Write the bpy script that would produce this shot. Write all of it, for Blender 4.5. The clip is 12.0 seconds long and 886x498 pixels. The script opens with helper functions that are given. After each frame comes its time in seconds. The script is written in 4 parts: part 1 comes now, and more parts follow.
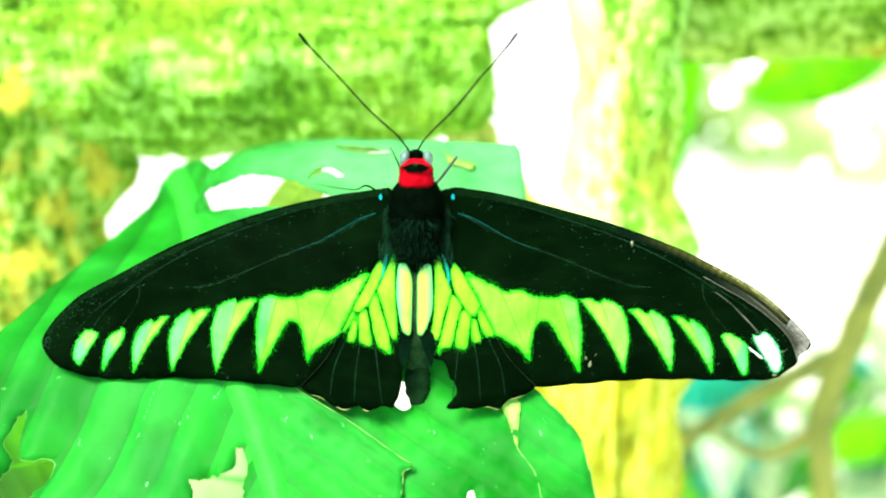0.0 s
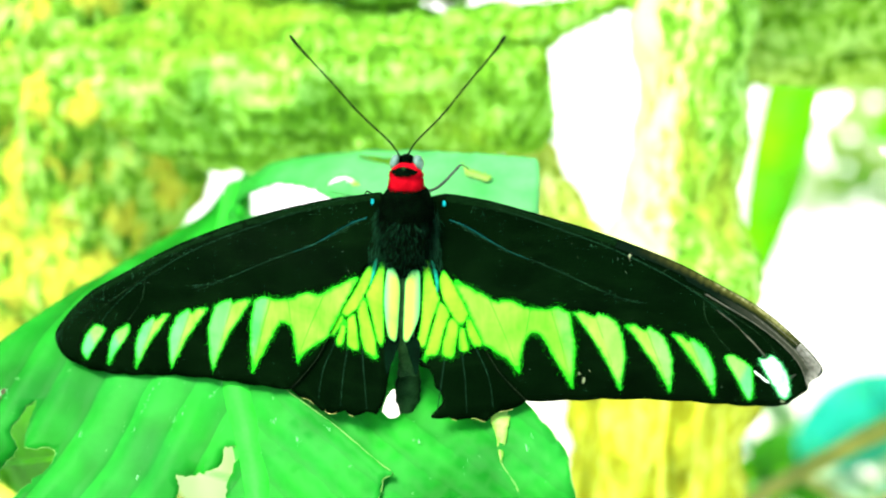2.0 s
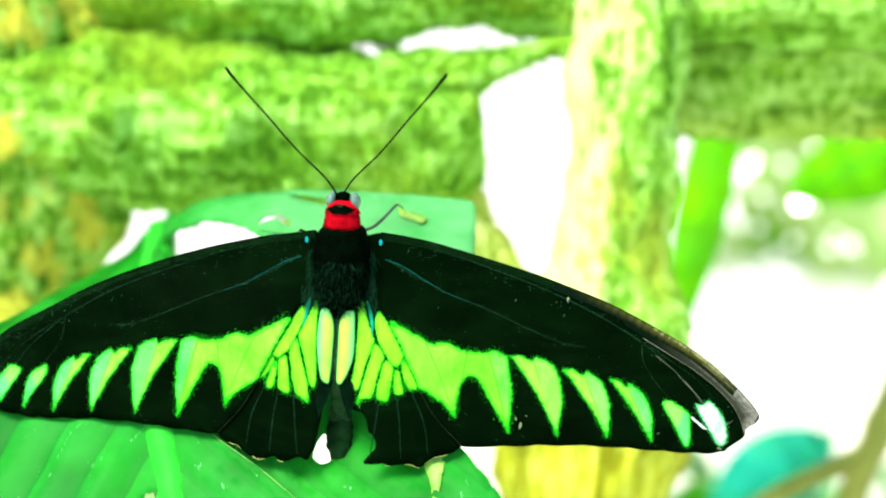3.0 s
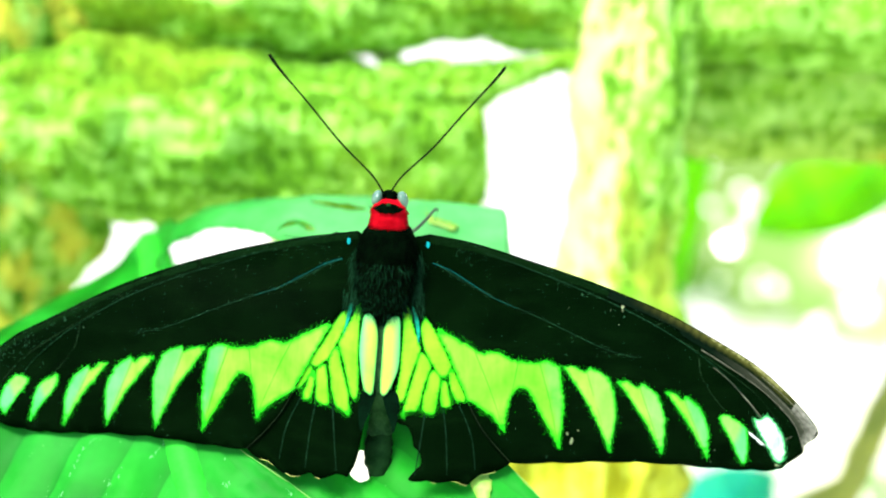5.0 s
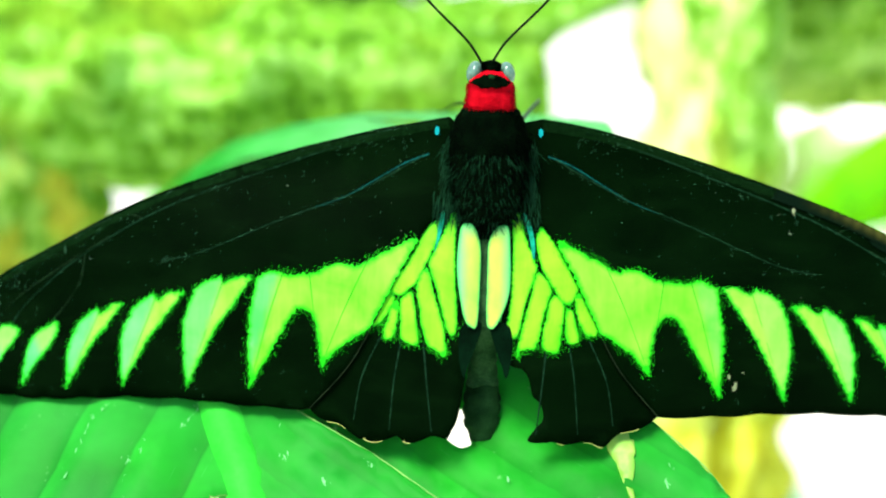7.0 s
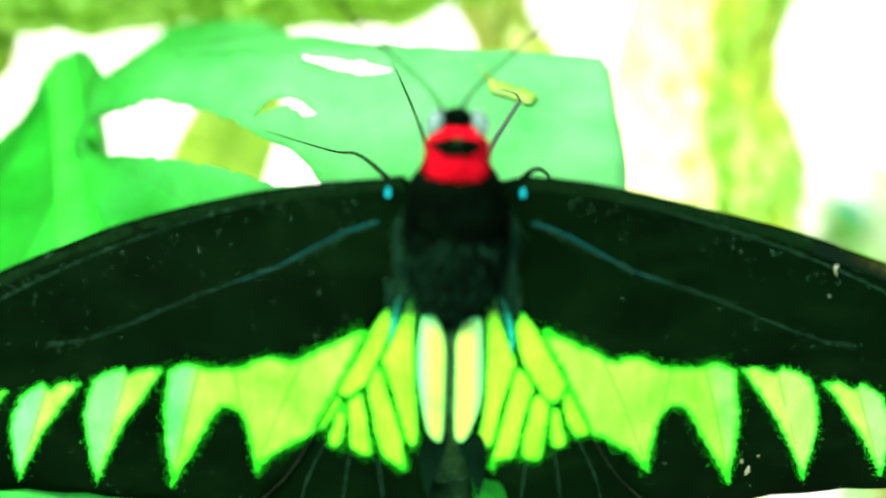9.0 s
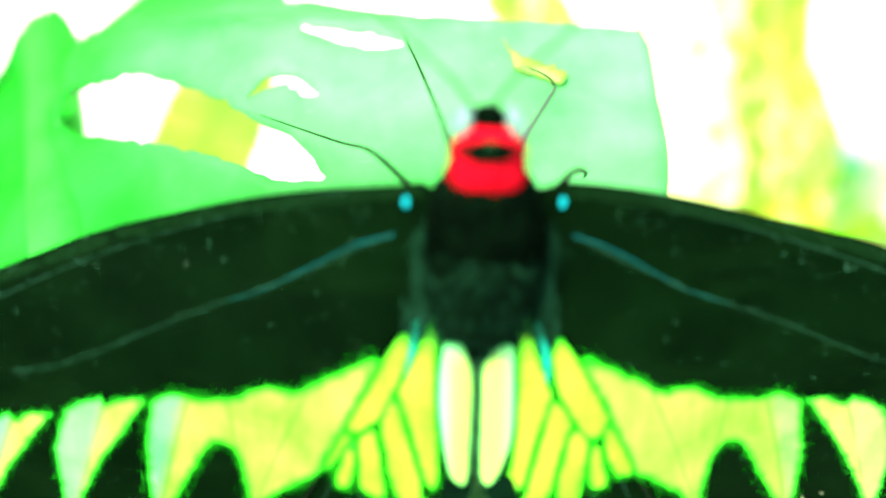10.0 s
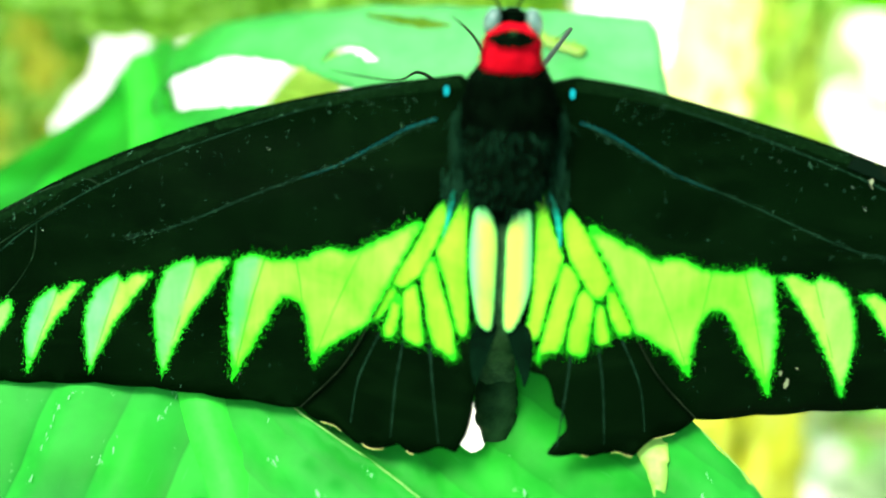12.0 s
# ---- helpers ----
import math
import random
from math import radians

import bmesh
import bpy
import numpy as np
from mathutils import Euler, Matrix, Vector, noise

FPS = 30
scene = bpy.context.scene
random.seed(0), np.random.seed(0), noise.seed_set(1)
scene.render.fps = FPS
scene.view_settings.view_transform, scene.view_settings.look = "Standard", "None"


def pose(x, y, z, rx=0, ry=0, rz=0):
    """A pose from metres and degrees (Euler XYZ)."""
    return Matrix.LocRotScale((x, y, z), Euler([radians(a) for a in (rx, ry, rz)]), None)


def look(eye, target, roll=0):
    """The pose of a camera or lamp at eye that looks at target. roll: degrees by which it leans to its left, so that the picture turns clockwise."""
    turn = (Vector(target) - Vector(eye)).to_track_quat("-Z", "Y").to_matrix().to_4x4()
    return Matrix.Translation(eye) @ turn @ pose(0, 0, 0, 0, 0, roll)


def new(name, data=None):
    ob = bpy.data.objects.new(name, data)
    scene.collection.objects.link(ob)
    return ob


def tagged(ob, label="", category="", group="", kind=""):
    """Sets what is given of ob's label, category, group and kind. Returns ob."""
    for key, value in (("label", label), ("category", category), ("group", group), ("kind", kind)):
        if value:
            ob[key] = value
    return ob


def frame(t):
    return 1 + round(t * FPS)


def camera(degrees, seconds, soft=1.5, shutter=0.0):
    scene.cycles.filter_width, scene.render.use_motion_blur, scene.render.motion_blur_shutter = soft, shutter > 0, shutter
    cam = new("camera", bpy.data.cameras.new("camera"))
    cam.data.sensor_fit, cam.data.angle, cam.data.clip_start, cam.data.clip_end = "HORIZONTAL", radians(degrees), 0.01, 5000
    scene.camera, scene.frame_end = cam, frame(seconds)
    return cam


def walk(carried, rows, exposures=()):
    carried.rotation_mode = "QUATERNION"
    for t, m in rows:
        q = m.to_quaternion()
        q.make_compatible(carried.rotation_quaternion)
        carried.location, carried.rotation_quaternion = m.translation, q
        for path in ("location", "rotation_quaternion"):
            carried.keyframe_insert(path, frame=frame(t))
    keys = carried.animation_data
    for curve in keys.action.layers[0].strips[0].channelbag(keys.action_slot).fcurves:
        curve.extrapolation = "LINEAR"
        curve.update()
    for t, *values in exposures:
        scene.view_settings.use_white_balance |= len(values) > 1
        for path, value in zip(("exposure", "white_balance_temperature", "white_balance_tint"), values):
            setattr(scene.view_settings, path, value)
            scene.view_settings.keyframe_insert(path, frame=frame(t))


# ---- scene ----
cam = camera(42.3, 12.0, soft=2.1)
cam.data.dof.use_dof, cam.data.dof.focus_distance, cam.data.dof.aperture_fstop = True, 0.205, 7.6
# the lens keeps its focus near the wings
butterfly_base = new("butterfly")
butterfly_base.matrix_world = pose(-0.0054, 0.221, 1.075, 90, 0, 0)
cam.data.dof.focus_object = butterfly_base
PATH = [
    (0, (0.00038, -0.00037, 1.20035), (-0.00096, 0.96538, 0.94087), -0.03),
    (0.5, (0.00893, 0.00493, 1.19558), (-0.03187, 0.96994, 0.93655), -0.52),
    (1, (0.01719, 0.00387, 1.19518), (-0.07874, 0.97167, 0.96245), -0.15),
    (1.5, (0.02427, 0.00437, 1.19343), (-0.08161, 0.97239, 0.96598), 0.04),
    (2, (0.03473, 0.00303, 1.19245), (-0.10394, 0.96785, 0.96909), -0.06),
    (2.5, (0.04097, 0.00358, 1.19205), (-0.08355, 0.97180, 0.97514), 0.43),
    (3, (0.03055, 0.00696, 1.18884), (-0.03886, 0.98874, 1.01191), 1.66),
    (3.5, (0.02019, 0.01064, 1.18617), (-0.04098, 0.99155, 1.00155), 1.66),
    (5.3, (-0.00022, 0.02188, 1.17513), (0.00126, 1.01245, 1.03818), 2.82),
    (5.5, (-0.00404, 0.02951, 1.17171), (0.00016, 1.02004, 1.03453), 2.66),
    (6, (-0.00392, 0.04089, 1.16283), (0.00063, 1.03219, 1.03128), 2.33),
    (6.5, (-0.00822, 0.04991, 1.15508), (-0.00905, 1.04345, 1.04162), 1.58),
    (6.7, (-0.01183, 0.05810, 1.14835), (-0.01440, 1.05366, 1.05429), 1.44),
    (8.3, (-0.00770, 0.07743, 1.17675), (0.02310, 1.03809, 0.90076), 1.09),
    (8.5, (-0.00654, 0.08744, 1.18668), (0.01269, 1.03296, 0.86171), 0.41),
    (9, (-0.01086, 0.11347, 1.19622), (0.02141, 1.02277, 0.78133), 0.96),
    (9.5, (-0.01134, 0.12937, 1.19765), (0.05264, 1.02698, 0.76152), 2.31),
    (10, (-0.01357, 0.13317, 1.19540), (0.02545, 1.01928, 0.73356), 1.37),
    (10.5, (-0.01427, 0.13084, 1.19019), (0.01091, 1.03313, 0.75979), 2.01),
    (11, (-0.01268, 0.13126, 1.18202), (-0.00186, 1.05578, 0.80103), 2.28),
    (11.5, (-0.01404, 0.13194, 1.17517), (-0.00031, 1.06980, 0.82845), 1.82),
    (12, (-0.01140, 0.09671, 1.17610), (-0.02125, 1.04121, 0.84774), 1.49),
]
EXPOSURES = ((0.0, 1.62), (0.5, 1.42), (1.0, 1.32), (1.5, 1.48), (2.0, 1.54), (2.5, 1.48), (3.0, 1.22), (3.5, 1.12), (5.5, 1.5), (6.0, 1.52), (6.5, 1.42), (8.3, 0.8), (8.7, 1.1), (9.2, 1.95), (10.0, 2.35), (10.5, 2.4), (11.0, 2.55), (11.5, 2.4), (12.0, 1.45))
walk(cam, [(t, look(eye, target, roll)) for t, eye, target, roll in PATH], exposures=EXPOSURES)

# ---- light ----
SUN_WAY = Vector((-0.35, -0.45, 0.82)).normalized()
world = bpy.data.worlds.new("sky")
scene.world = world
world.use_nodes = True
wt = world.node_tree
sky = wt.nodes.new("ShaderNodeTexSky")
sky.sky_type, sky.sun_disc = "NISHITA", False
sky.sun_elevation = math.asin(SUN_WAY.z)
sky.sun_rotation = math.atan2(SUN_WAY.x, SUN_WAY.y)
wt.links.new(sky.outputs[0], wt.nodes["Background"].inputs[0])
wt.nodes["Background"].inputs[1].default_value = 0.15
sun = new("sun", bpy.data.lights.new("sun", "SUN"))
sun.data.energy, sun.data.angle, sun.data.color = 3.2, radians(25), (1.0, 0.96, 0.88)
sun.matrix_world = look(SUN_WAY * 5, (0, 0, 0))


# ---- materials ----
class Nodes:
    """A short way to write a node tree."""

    def __init__(self, name):
        self.mat = bpy.data.materials.new(name)
        self.mat.use_nodes = True
        self.tree = self.mat.node_tree
        self.bsdf = self.tree.nodes["Principled BSDF"]
        self.out = self.tree.nodes["Material Output"]

    def add(self, kind, **values):
        node = self.tree.nodes.new(kind)
        for key, value in values.items():
            node.inputs[key].default_value = value
        return node

    def link(self, a, b):
        self.tree.links.new(a, b)

    def coords(self, which="Object"):
        return self.add("ShaderNodeTexCoord").outputs[which]

    def noise(self, scale, detail=3.0, rough=0.55, vec=None, distort=0.0):
        node = self.add("ShaderNodeTexNoise", Scale=scale, Detail=detail, Roughness=rough, Distortion=distort)
        self.link(vec if vec else self.coords(), node.inputs["Vector"])
        return node.outputs["Fac"]

    def ramp(self, fac, stops):
        node = self.add("ShaderNodeValToRGB")
        el = node.color_ramp.elements
        while len(el) < len(stops):
            el.new(0.5)
        for e, (p, c) in zip(el, stops):
            e.position, e.color = p, (*c, 1)
        self.link(fac, node.inputs[0])
        return node.outputs[0]

    def mix(self, fac, a, b, blend="MIX"):
        node = self.tree.nodes.new("ShaderNodeMix")
        node.data_type, node.blend_type = "RGBA", blend
        for sock, value in ((node.inputs[0], fac), (node.inputs[6], a), (node.inputs[7], b)):
            if isinstance(value, (int, float)):
                sock.default_value = value
            elif isinstance(value, tuple):
                sock.default_value = (*value, 1)
            else:
                self.link(value, sock)
        return node.outputs[2]

    def math(self, op, a, b=0.0):
        node = self.tree.nodes.new("ShaderNodeMath")
        node.operation = op
        for sock, value in zip(node.inputs, (a, b)):
            if isinstance(value, (int, float)):
                sock.default_value = value
            else:
                self.link(value, sock)
        return node.outputs[0]

    def bump(self, fac, strength, distance):
        node = self.add("ShaderNodeBump", Strength=strength, Distance=distance)
        self.link(fac, node.inputs["Height"])
        self.link(node.outputs[0], self.bsdf.inputs["Normal"])

    def done(self, color=None, rough=0.5, **rest):
        if color is not None:
            if isinstance(color, tuple):
                self.bsdf.inputs["Base Color"].default_value = (*color, 1)
            else:
                self.link(color, self.bsdf.inputs["Base Color"])
        if isinstance(rough, (int, float)):
            self.bsdf.inputs["Roughness"].default_value = rough
        else:
            self.link(rough, self.bsdf.inputs["Roughness"])
        for key, value in rest.items():
            self.bsdf.inputs[key.replace("_", " ")].default_value = value
        return self.mat

    def see_through(self, color, share):
        """Lets a share of the light through, as a leaf does."""
        t = self.add("ShaderNodeBsdfTranslucent")
        self.link(color, t.inputs[0])
        m = self.add("ShaderNodeMixShader", Fac=share)
        self.link(self.bsdf.outputs[0], m.inputs[1])
        self.link(t.outputs[0], m.inputs[2])
        self.link(m.outputs[0], self.out.inputs[0])


def two_tone(name, a, b, scale, rough=0.6, bump=0.3, distance=0.0003, **rest):
    n = Nodes(name)
    big, small = n.noise(scale, 4), n.noise(scale * 9, 2)
    f = n.math("ADD", n.math("MULTIPLY", big, 0.7), n.math("MULTIPLY", small, 0.3))
    n.bump(small, bump, distance)
    return n.done(n.ramp(f, [(0.35, a), (0.65, b)]), rough, **rest)


def wing_black():
    n = Nodes("black_wing_scales")
    fine, cloud = n.noise(2600, 2), n.noise(90, 4)
    m = n.add("ShaderNodeMapping", Scale=(0.35, 1.0, 1.0))
    n.link(n.coords(), m.inputs["Vector"])
    sheen = n.ramp(n.noise(160, 4, 0.6, vec=m.outputs[0], distort=0.8), [(0.50, (0, 0, 0)), (0.72, (0.7, 0.7, 0.7))])
    base = n.ramp(cloud, [(0.3, (0.0002, 0.0020, 0.0003)), (0.7, (0.0006, 0.0045, 0.0007))])
    base = n.mix(sheen, base, (0.0011, 0.0064, 0.0011))
    n.bump(fine, 0.25, 0.00006)
    return n.done(base, n.math("ADD", n.math("MULTIPLY", fine, 0.2), 0.5), Specular_IOR_Level=0.004)


def worn_lit_mat(name, mid, bare):
    """Black scales worn to a see-through membrane, also painted backlight; "tone" says how much."""
    n = Nodes(name)
    t = n.tree.nodes.new("ShaderNodeAttribute")
    t.attribute_name = "tone"
    m = n.add("ShaderNodeMapping", Scale=(1.0, 1.0, 1.0), Rotation=(0, 0, radians(48)))
    n.link(n.coords(), m.inputs["Vector"])
    m2 = n.add("ShaderNodeMapping", Scale=(0.12, 1.0, 1.0))
    n.link(m.outputs[0], m2.inputs["Vector"])
    streak, fine = n.noise(900, 3, 0.6, vec=m2.outputs[0]), n.noise(1500, 2)
    f = n.math("MULTIPLY", t.outputs["Fac"], n.math("ADD", n.math("MULTIPLY", streak, 0.9), n.math("MULTIPLY", fine, 0.5)))
    base = n.ramp(f, [(0.0, (0.0008, 0.006, 0.0018)), (0.35, mid), (0.75, bare)])
    n.bump(fine, 0.3, 0.00006)
    n.done(base, 0.5, Specular_IOR_Level=0.03)
    n.see_through(base, 0.2)
    return n.mat


def wing_green(name, rim, mid, pale, mint=(0.04, 0.46, 0.09)):
    """Green scales: saturated along the rim, paler within, mint where "tone" says so."""
    n = Nodes(name)
    a, t = n.tree.nodes.new("ShaderNodeAttribute"), n.tree.nodes.new("ShaderNodeAttribute")
    a.attribute_name, t.attribute_name = "inset", "tone"
    fine, cloud = n.noise(3200, 2), n.noise(140, 4, distort=0.6)
    m = n.add("ShaderNodeMapping", Scale=(1.0, 0.12, 1.0))
    n.link(n.coords(), m.inputs["Vector"])
    streak = n.noise(700, 2, vec=m.outputs[0])
    f = n.math("ADD", a.outputs["Fac"], n.math("MULTIPLY", n.math("SUBTRACT", fine, 0.5), 0.5))
    inner = n.ramp(f, [(0.05, (0, 0, 0)), (0.68, (1, 1, 1))])
    mixed = n.math("ADD", n.math("MULTIPLY", cloud, 0.7), n.math("MULTIPLY", streak, 0.3))
    body = n.mix(n.ramp(mixed, [(0.30, (0, 0, 0)), (0.66, (1, 1, 1))]), mid, pale)
    body = n.mix(t.outputs["Fac"], body, n.mix(n.ramp(mixed, [(0.4, (0, 0, 0)), (0.65, (1, 1, 1))]), mint, (0.09, 0.53, 0.14)))
    n.bump(fine, 0.3, 0.00006)
    return n.done(n.mix(inner, rim, body), 0.5, Specular_IOR_Level=0.1)


def leaf_mat(name, dark, light, share=0.35, glare=None):
    n = Nodes(name)
    uv = n.coords("UV")
    sep = n.add("ShaderNodeSeparateXYZ")
    n.link(uv, sep.inputs[0])
    wob = n.math("MULTIPLY", n.math("SUBTRACT", n.noise(60, 3), 0.5), 0.16)
    u = n.math("ADD", sep.outputs[0], wob)
    fine = n.math("ABSOLUTE", n.math("SINE", n.math("MULTIPLY", u, 19.0)))
    cloud = n.noise(45, 5)
    base = n.ramp(cloud, [(0.35, dark), (0.65, light)])
    # shade on one side of each pleat, put into the colour
    pleat_shade = n.ramp(n.math("FRACT", u), [(0.0, (0.8, 0.8, 0.8)), (0.06, (0.6, 0.6, 0.6)), (0.5, (0.08, 0.08, 0.08)), (0.62, (0, 0, 0)), (0.97, (0, 0, 0)), (1.0, (0.4, 0.4, 0.4))])
    base = n.mix(n.math("MULTIPLY", n.math("MULTIPLY", pleat_shade, n.ramp(n.noise(16, 2), [(0.35, (0.3, 0.3, 0.3)), (0.6, (1, 1, 1))])), n.ramp(n.math("ADD", sep.outputs[1], 0.5), [(0.45, (1, 1, 1)), (0.62, (0.4, 0.4, 0.4))])), base, tuple(0.55 * c for c in dark))
    specks = n.ramp(n.noise(420, 3), [(0.70, (0, 0, 0)), (0.74, (1, 1, 1))])
    base = n.mix(n.math("MULTIPLY", specks, 0.4), base, (0.18, 0.5, 0.16))
    along = n.add("ShaderNodeMapping", Scale=(9.0, 2.2, 1.0))
    n.link(uv, along.inputs["Vector"])
    scratch = n.ramp(n.noise(3.0, 4, 0.7, vec=along.outputs[0]), [(0.66, (0, 0, 0)), (0.76, (0.6, 0.6, 0.6))])
    base = n.mix(n.math("MULTIPLY", scratch, n.ramp(n.noise(70, 2), [(0.45, (0, 0, 0)), (0.6, (1, 1, 1))])), base, (0.16, 0.52, 0.20))
    base = n.mix(n.ramp(n.noise(24, 3), [(0.5, (0, 0, 0)), (0.7, (0.3, 0.3, 0.3))]), base, (0.05, 0.46, 0.08))
    if glare:
        # glare over the top of the leaf, painted as a paler green
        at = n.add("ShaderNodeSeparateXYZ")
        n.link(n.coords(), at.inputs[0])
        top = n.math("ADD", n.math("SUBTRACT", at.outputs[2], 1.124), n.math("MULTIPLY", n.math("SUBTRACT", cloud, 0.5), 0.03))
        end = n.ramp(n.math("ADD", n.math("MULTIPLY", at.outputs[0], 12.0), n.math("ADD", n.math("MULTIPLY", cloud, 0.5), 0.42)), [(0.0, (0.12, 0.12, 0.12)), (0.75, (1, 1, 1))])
        base = n.mix(n.mix(1.0, n.ramp(n.math("MULTIPLY", top, 25.0), [(0.0, (0, 0, 0)), (0.7, (0.9, 0.9, 0.9))]), end, "MULTIPLY"), base, n.ramp(n.noise(60, 4), [(0.3, glare[0]), (0.7, glare[1])]))
    h = n.math("ADD", n.math("MULTIPLY", fine, 0.15), n.noise(700, 2))
    n.bump(h, 0.2, 0.0002)
    n.done(base, 0.5, Specular_IOR_Level=0.08)
    n.see_through(base, share)
    return n.mat


def moss_mat(name, dark, mid, light, yellow, stretch, lit_flank=None, patch=24, flank_at=0.058, band=(0.07, 0.6, 1.0), cover=0.53):
    """Moss: small bright tips over long bands that follow the grain of the timber, with yellow patches."""
    n = Nodes(name)
    m, b = n.add("ShaderNodeMapping", Scale=stretch), n.add("ShaderNodeMapping", Scale=band)
    n.link(n.coords(), m.inputs["Vector"])
    n.link(n.coords(), b.inputs["Vector"])
    vec = m.outputs[0]
    big, mid_n = n.noise(patch, 4, vec=vec), n.noise(175, 3, 0.7, vec=vec)
    hang = n.add("ShaderNodeMapping", Scale=(1.0, 1.0, 0.45))
    n.link(n.coords(), hang.inputs["Vector"])
    small = n.noise(330, 3, 0.75, vec=hang.outputs[0])
    bands = n.noise(115, 3, 0.6, vec=b.outputs[0], distort=0.5)
    f = n.math("ADD", n.math("ADD", n.math("MULTIPLY", mid_n, 0.32), n.math("MULTIPLY", small, 0.40)), n.math("MULTIPLY", bands, 0.28))
    base = n.ramp(f, [(0.425, tuple(0.8 * c for c in dark)), (0.50, mid), (0.575, light)])
    base = n.mix(n.ramp(big, [(cover, (0, 0, 0)), (cover + 0.09, (0.8, 0.8, 0.8))]), base, n.mix(n.ramp(small, [(0.35, (0, 0, 0)), (0.65, (1, 1, 1))]), tuple(0.5 * c for c in yellow), yellow))
    if lit_flank:
        # light on one flank of the upper part painted pale; yellow moss lower down
        sep = n.add("ShaderNodeSeparateXYZ")
        n.link(n.coords(), sep.inputs[0])
        ragged = n.math("MULTIPLY", n.math("SUBTRACT", mid_n, 0.5), 0.05)
        flank = n.math("ADD", n.math("SUBTRACT", flank_at, sep.outputs[0]), ragged)
        high = n.math("ADD", n.math("SUBTRACT", sep.outputs[2], 1.075), ragged)
        up = n.ramp(n.math("MULTIPLY", high, 20.0), [(0.0, (0, 0, 0)), (0.5, (1, 1, 1))])
        base = n.mix(up, n.mix(0.7, base, n.ramp(bands, [(0.38, (0.22, 0.19, 0.004)), (0.50, (0.46, 0.43, 0.015)), (0.62, (0.68, 0.65, 0.05))])), base)
        base = n.mix(n.mix(1.0, n.ramp(n.math("MULTIPLY", flank, 80.0), [(0.0, (0, 0, 0)), (0.8, (1, 1, 1))]), up, "MULTIPLY"), base, lit_flank)
    n.bump(f, 0.6, 0.003)
    return n.done(base, 0.9, Specular_IOR_Level=0.1)


def glow_backdrop():
    """Far foliage that gives off its own light, with round bright gaps of sky."""
    n = Nodes("glowing_distant_foliage")
    gaps = []
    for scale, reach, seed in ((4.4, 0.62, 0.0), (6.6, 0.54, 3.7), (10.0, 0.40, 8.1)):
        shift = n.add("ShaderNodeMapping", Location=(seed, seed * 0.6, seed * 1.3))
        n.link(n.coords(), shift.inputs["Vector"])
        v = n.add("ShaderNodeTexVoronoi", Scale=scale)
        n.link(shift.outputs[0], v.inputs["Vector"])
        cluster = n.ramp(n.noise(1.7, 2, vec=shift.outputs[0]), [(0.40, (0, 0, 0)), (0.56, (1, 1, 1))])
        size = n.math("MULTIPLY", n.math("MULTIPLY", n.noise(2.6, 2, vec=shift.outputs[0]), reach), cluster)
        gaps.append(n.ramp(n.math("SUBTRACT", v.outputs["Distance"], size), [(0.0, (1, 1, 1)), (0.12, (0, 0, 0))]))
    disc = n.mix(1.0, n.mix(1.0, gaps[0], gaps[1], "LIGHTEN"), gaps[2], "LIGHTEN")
    # small glints between the leaves, painted as strongly emitting dots
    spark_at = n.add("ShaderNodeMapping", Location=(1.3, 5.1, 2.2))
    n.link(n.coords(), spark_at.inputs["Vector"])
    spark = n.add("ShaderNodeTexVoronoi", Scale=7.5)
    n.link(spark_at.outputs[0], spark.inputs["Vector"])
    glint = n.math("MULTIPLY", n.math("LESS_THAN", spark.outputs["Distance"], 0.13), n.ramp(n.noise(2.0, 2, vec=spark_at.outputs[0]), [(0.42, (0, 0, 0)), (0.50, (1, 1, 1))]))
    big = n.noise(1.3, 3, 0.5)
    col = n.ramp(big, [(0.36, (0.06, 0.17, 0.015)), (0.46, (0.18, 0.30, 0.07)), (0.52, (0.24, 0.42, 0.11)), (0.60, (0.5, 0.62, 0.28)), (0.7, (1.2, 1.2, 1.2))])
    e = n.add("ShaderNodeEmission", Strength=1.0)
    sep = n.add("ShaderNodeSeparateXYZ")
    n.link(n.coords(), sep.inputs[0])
    # plain white glow painted low down and on one side
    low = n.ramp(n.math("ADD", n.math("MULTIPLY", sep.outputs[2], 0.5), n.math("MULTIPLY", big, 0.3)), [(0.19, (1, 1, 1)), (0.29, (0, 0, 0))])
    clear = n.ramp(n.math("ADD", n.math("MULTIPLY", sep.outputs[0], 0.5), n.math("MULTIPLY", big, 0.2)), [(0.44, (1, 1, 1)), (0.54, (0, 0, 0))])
    white_glow = n.mix(1.0, low, clear, "LIGHTEN")
    n.link(n.mix(white_glow, n.mix(glint, n.mix(disc, col, (1.7, 1.7, 1.6)), (15.0, 15.0, 14.2)), (0.8, 0.8, 0.76)), e.inputs[0])
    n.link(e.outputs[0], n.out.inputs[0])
    return n.mat


BLACK = wing_black()
GREEN = wing_green("green_wing_scales", (0.006, 0.40, 0.002), (0.06, 0.52, 0.005), (0.20, 0.61, 0.034))
MINT = wing_green("mint_wing_scales", (0.006, 0.40, 0.006), (0.12, 0.55, 0.018), (0.26, 0.62, 0.055))
YELLOW = wing_green("yellow_green_wing_scales", (0.008, 0.38, 0.002), (0.07, 0.50, 0.003), (0.22, 0.60, 0.018))
PALE = wing_green("pale_wing_fold_scales", (0.03, 0.38, 0.07), (0.18, 0.46, 0.05), (0.37, 0.48, 0.06), (0.11, 0.44, 0.19))
VEIN = two_tone("dark_vein", (0.001, 0.008, 0.002), (0.011, 0.030, 0.011), 700, 0.5, Specular_IOR_Level=0.02)
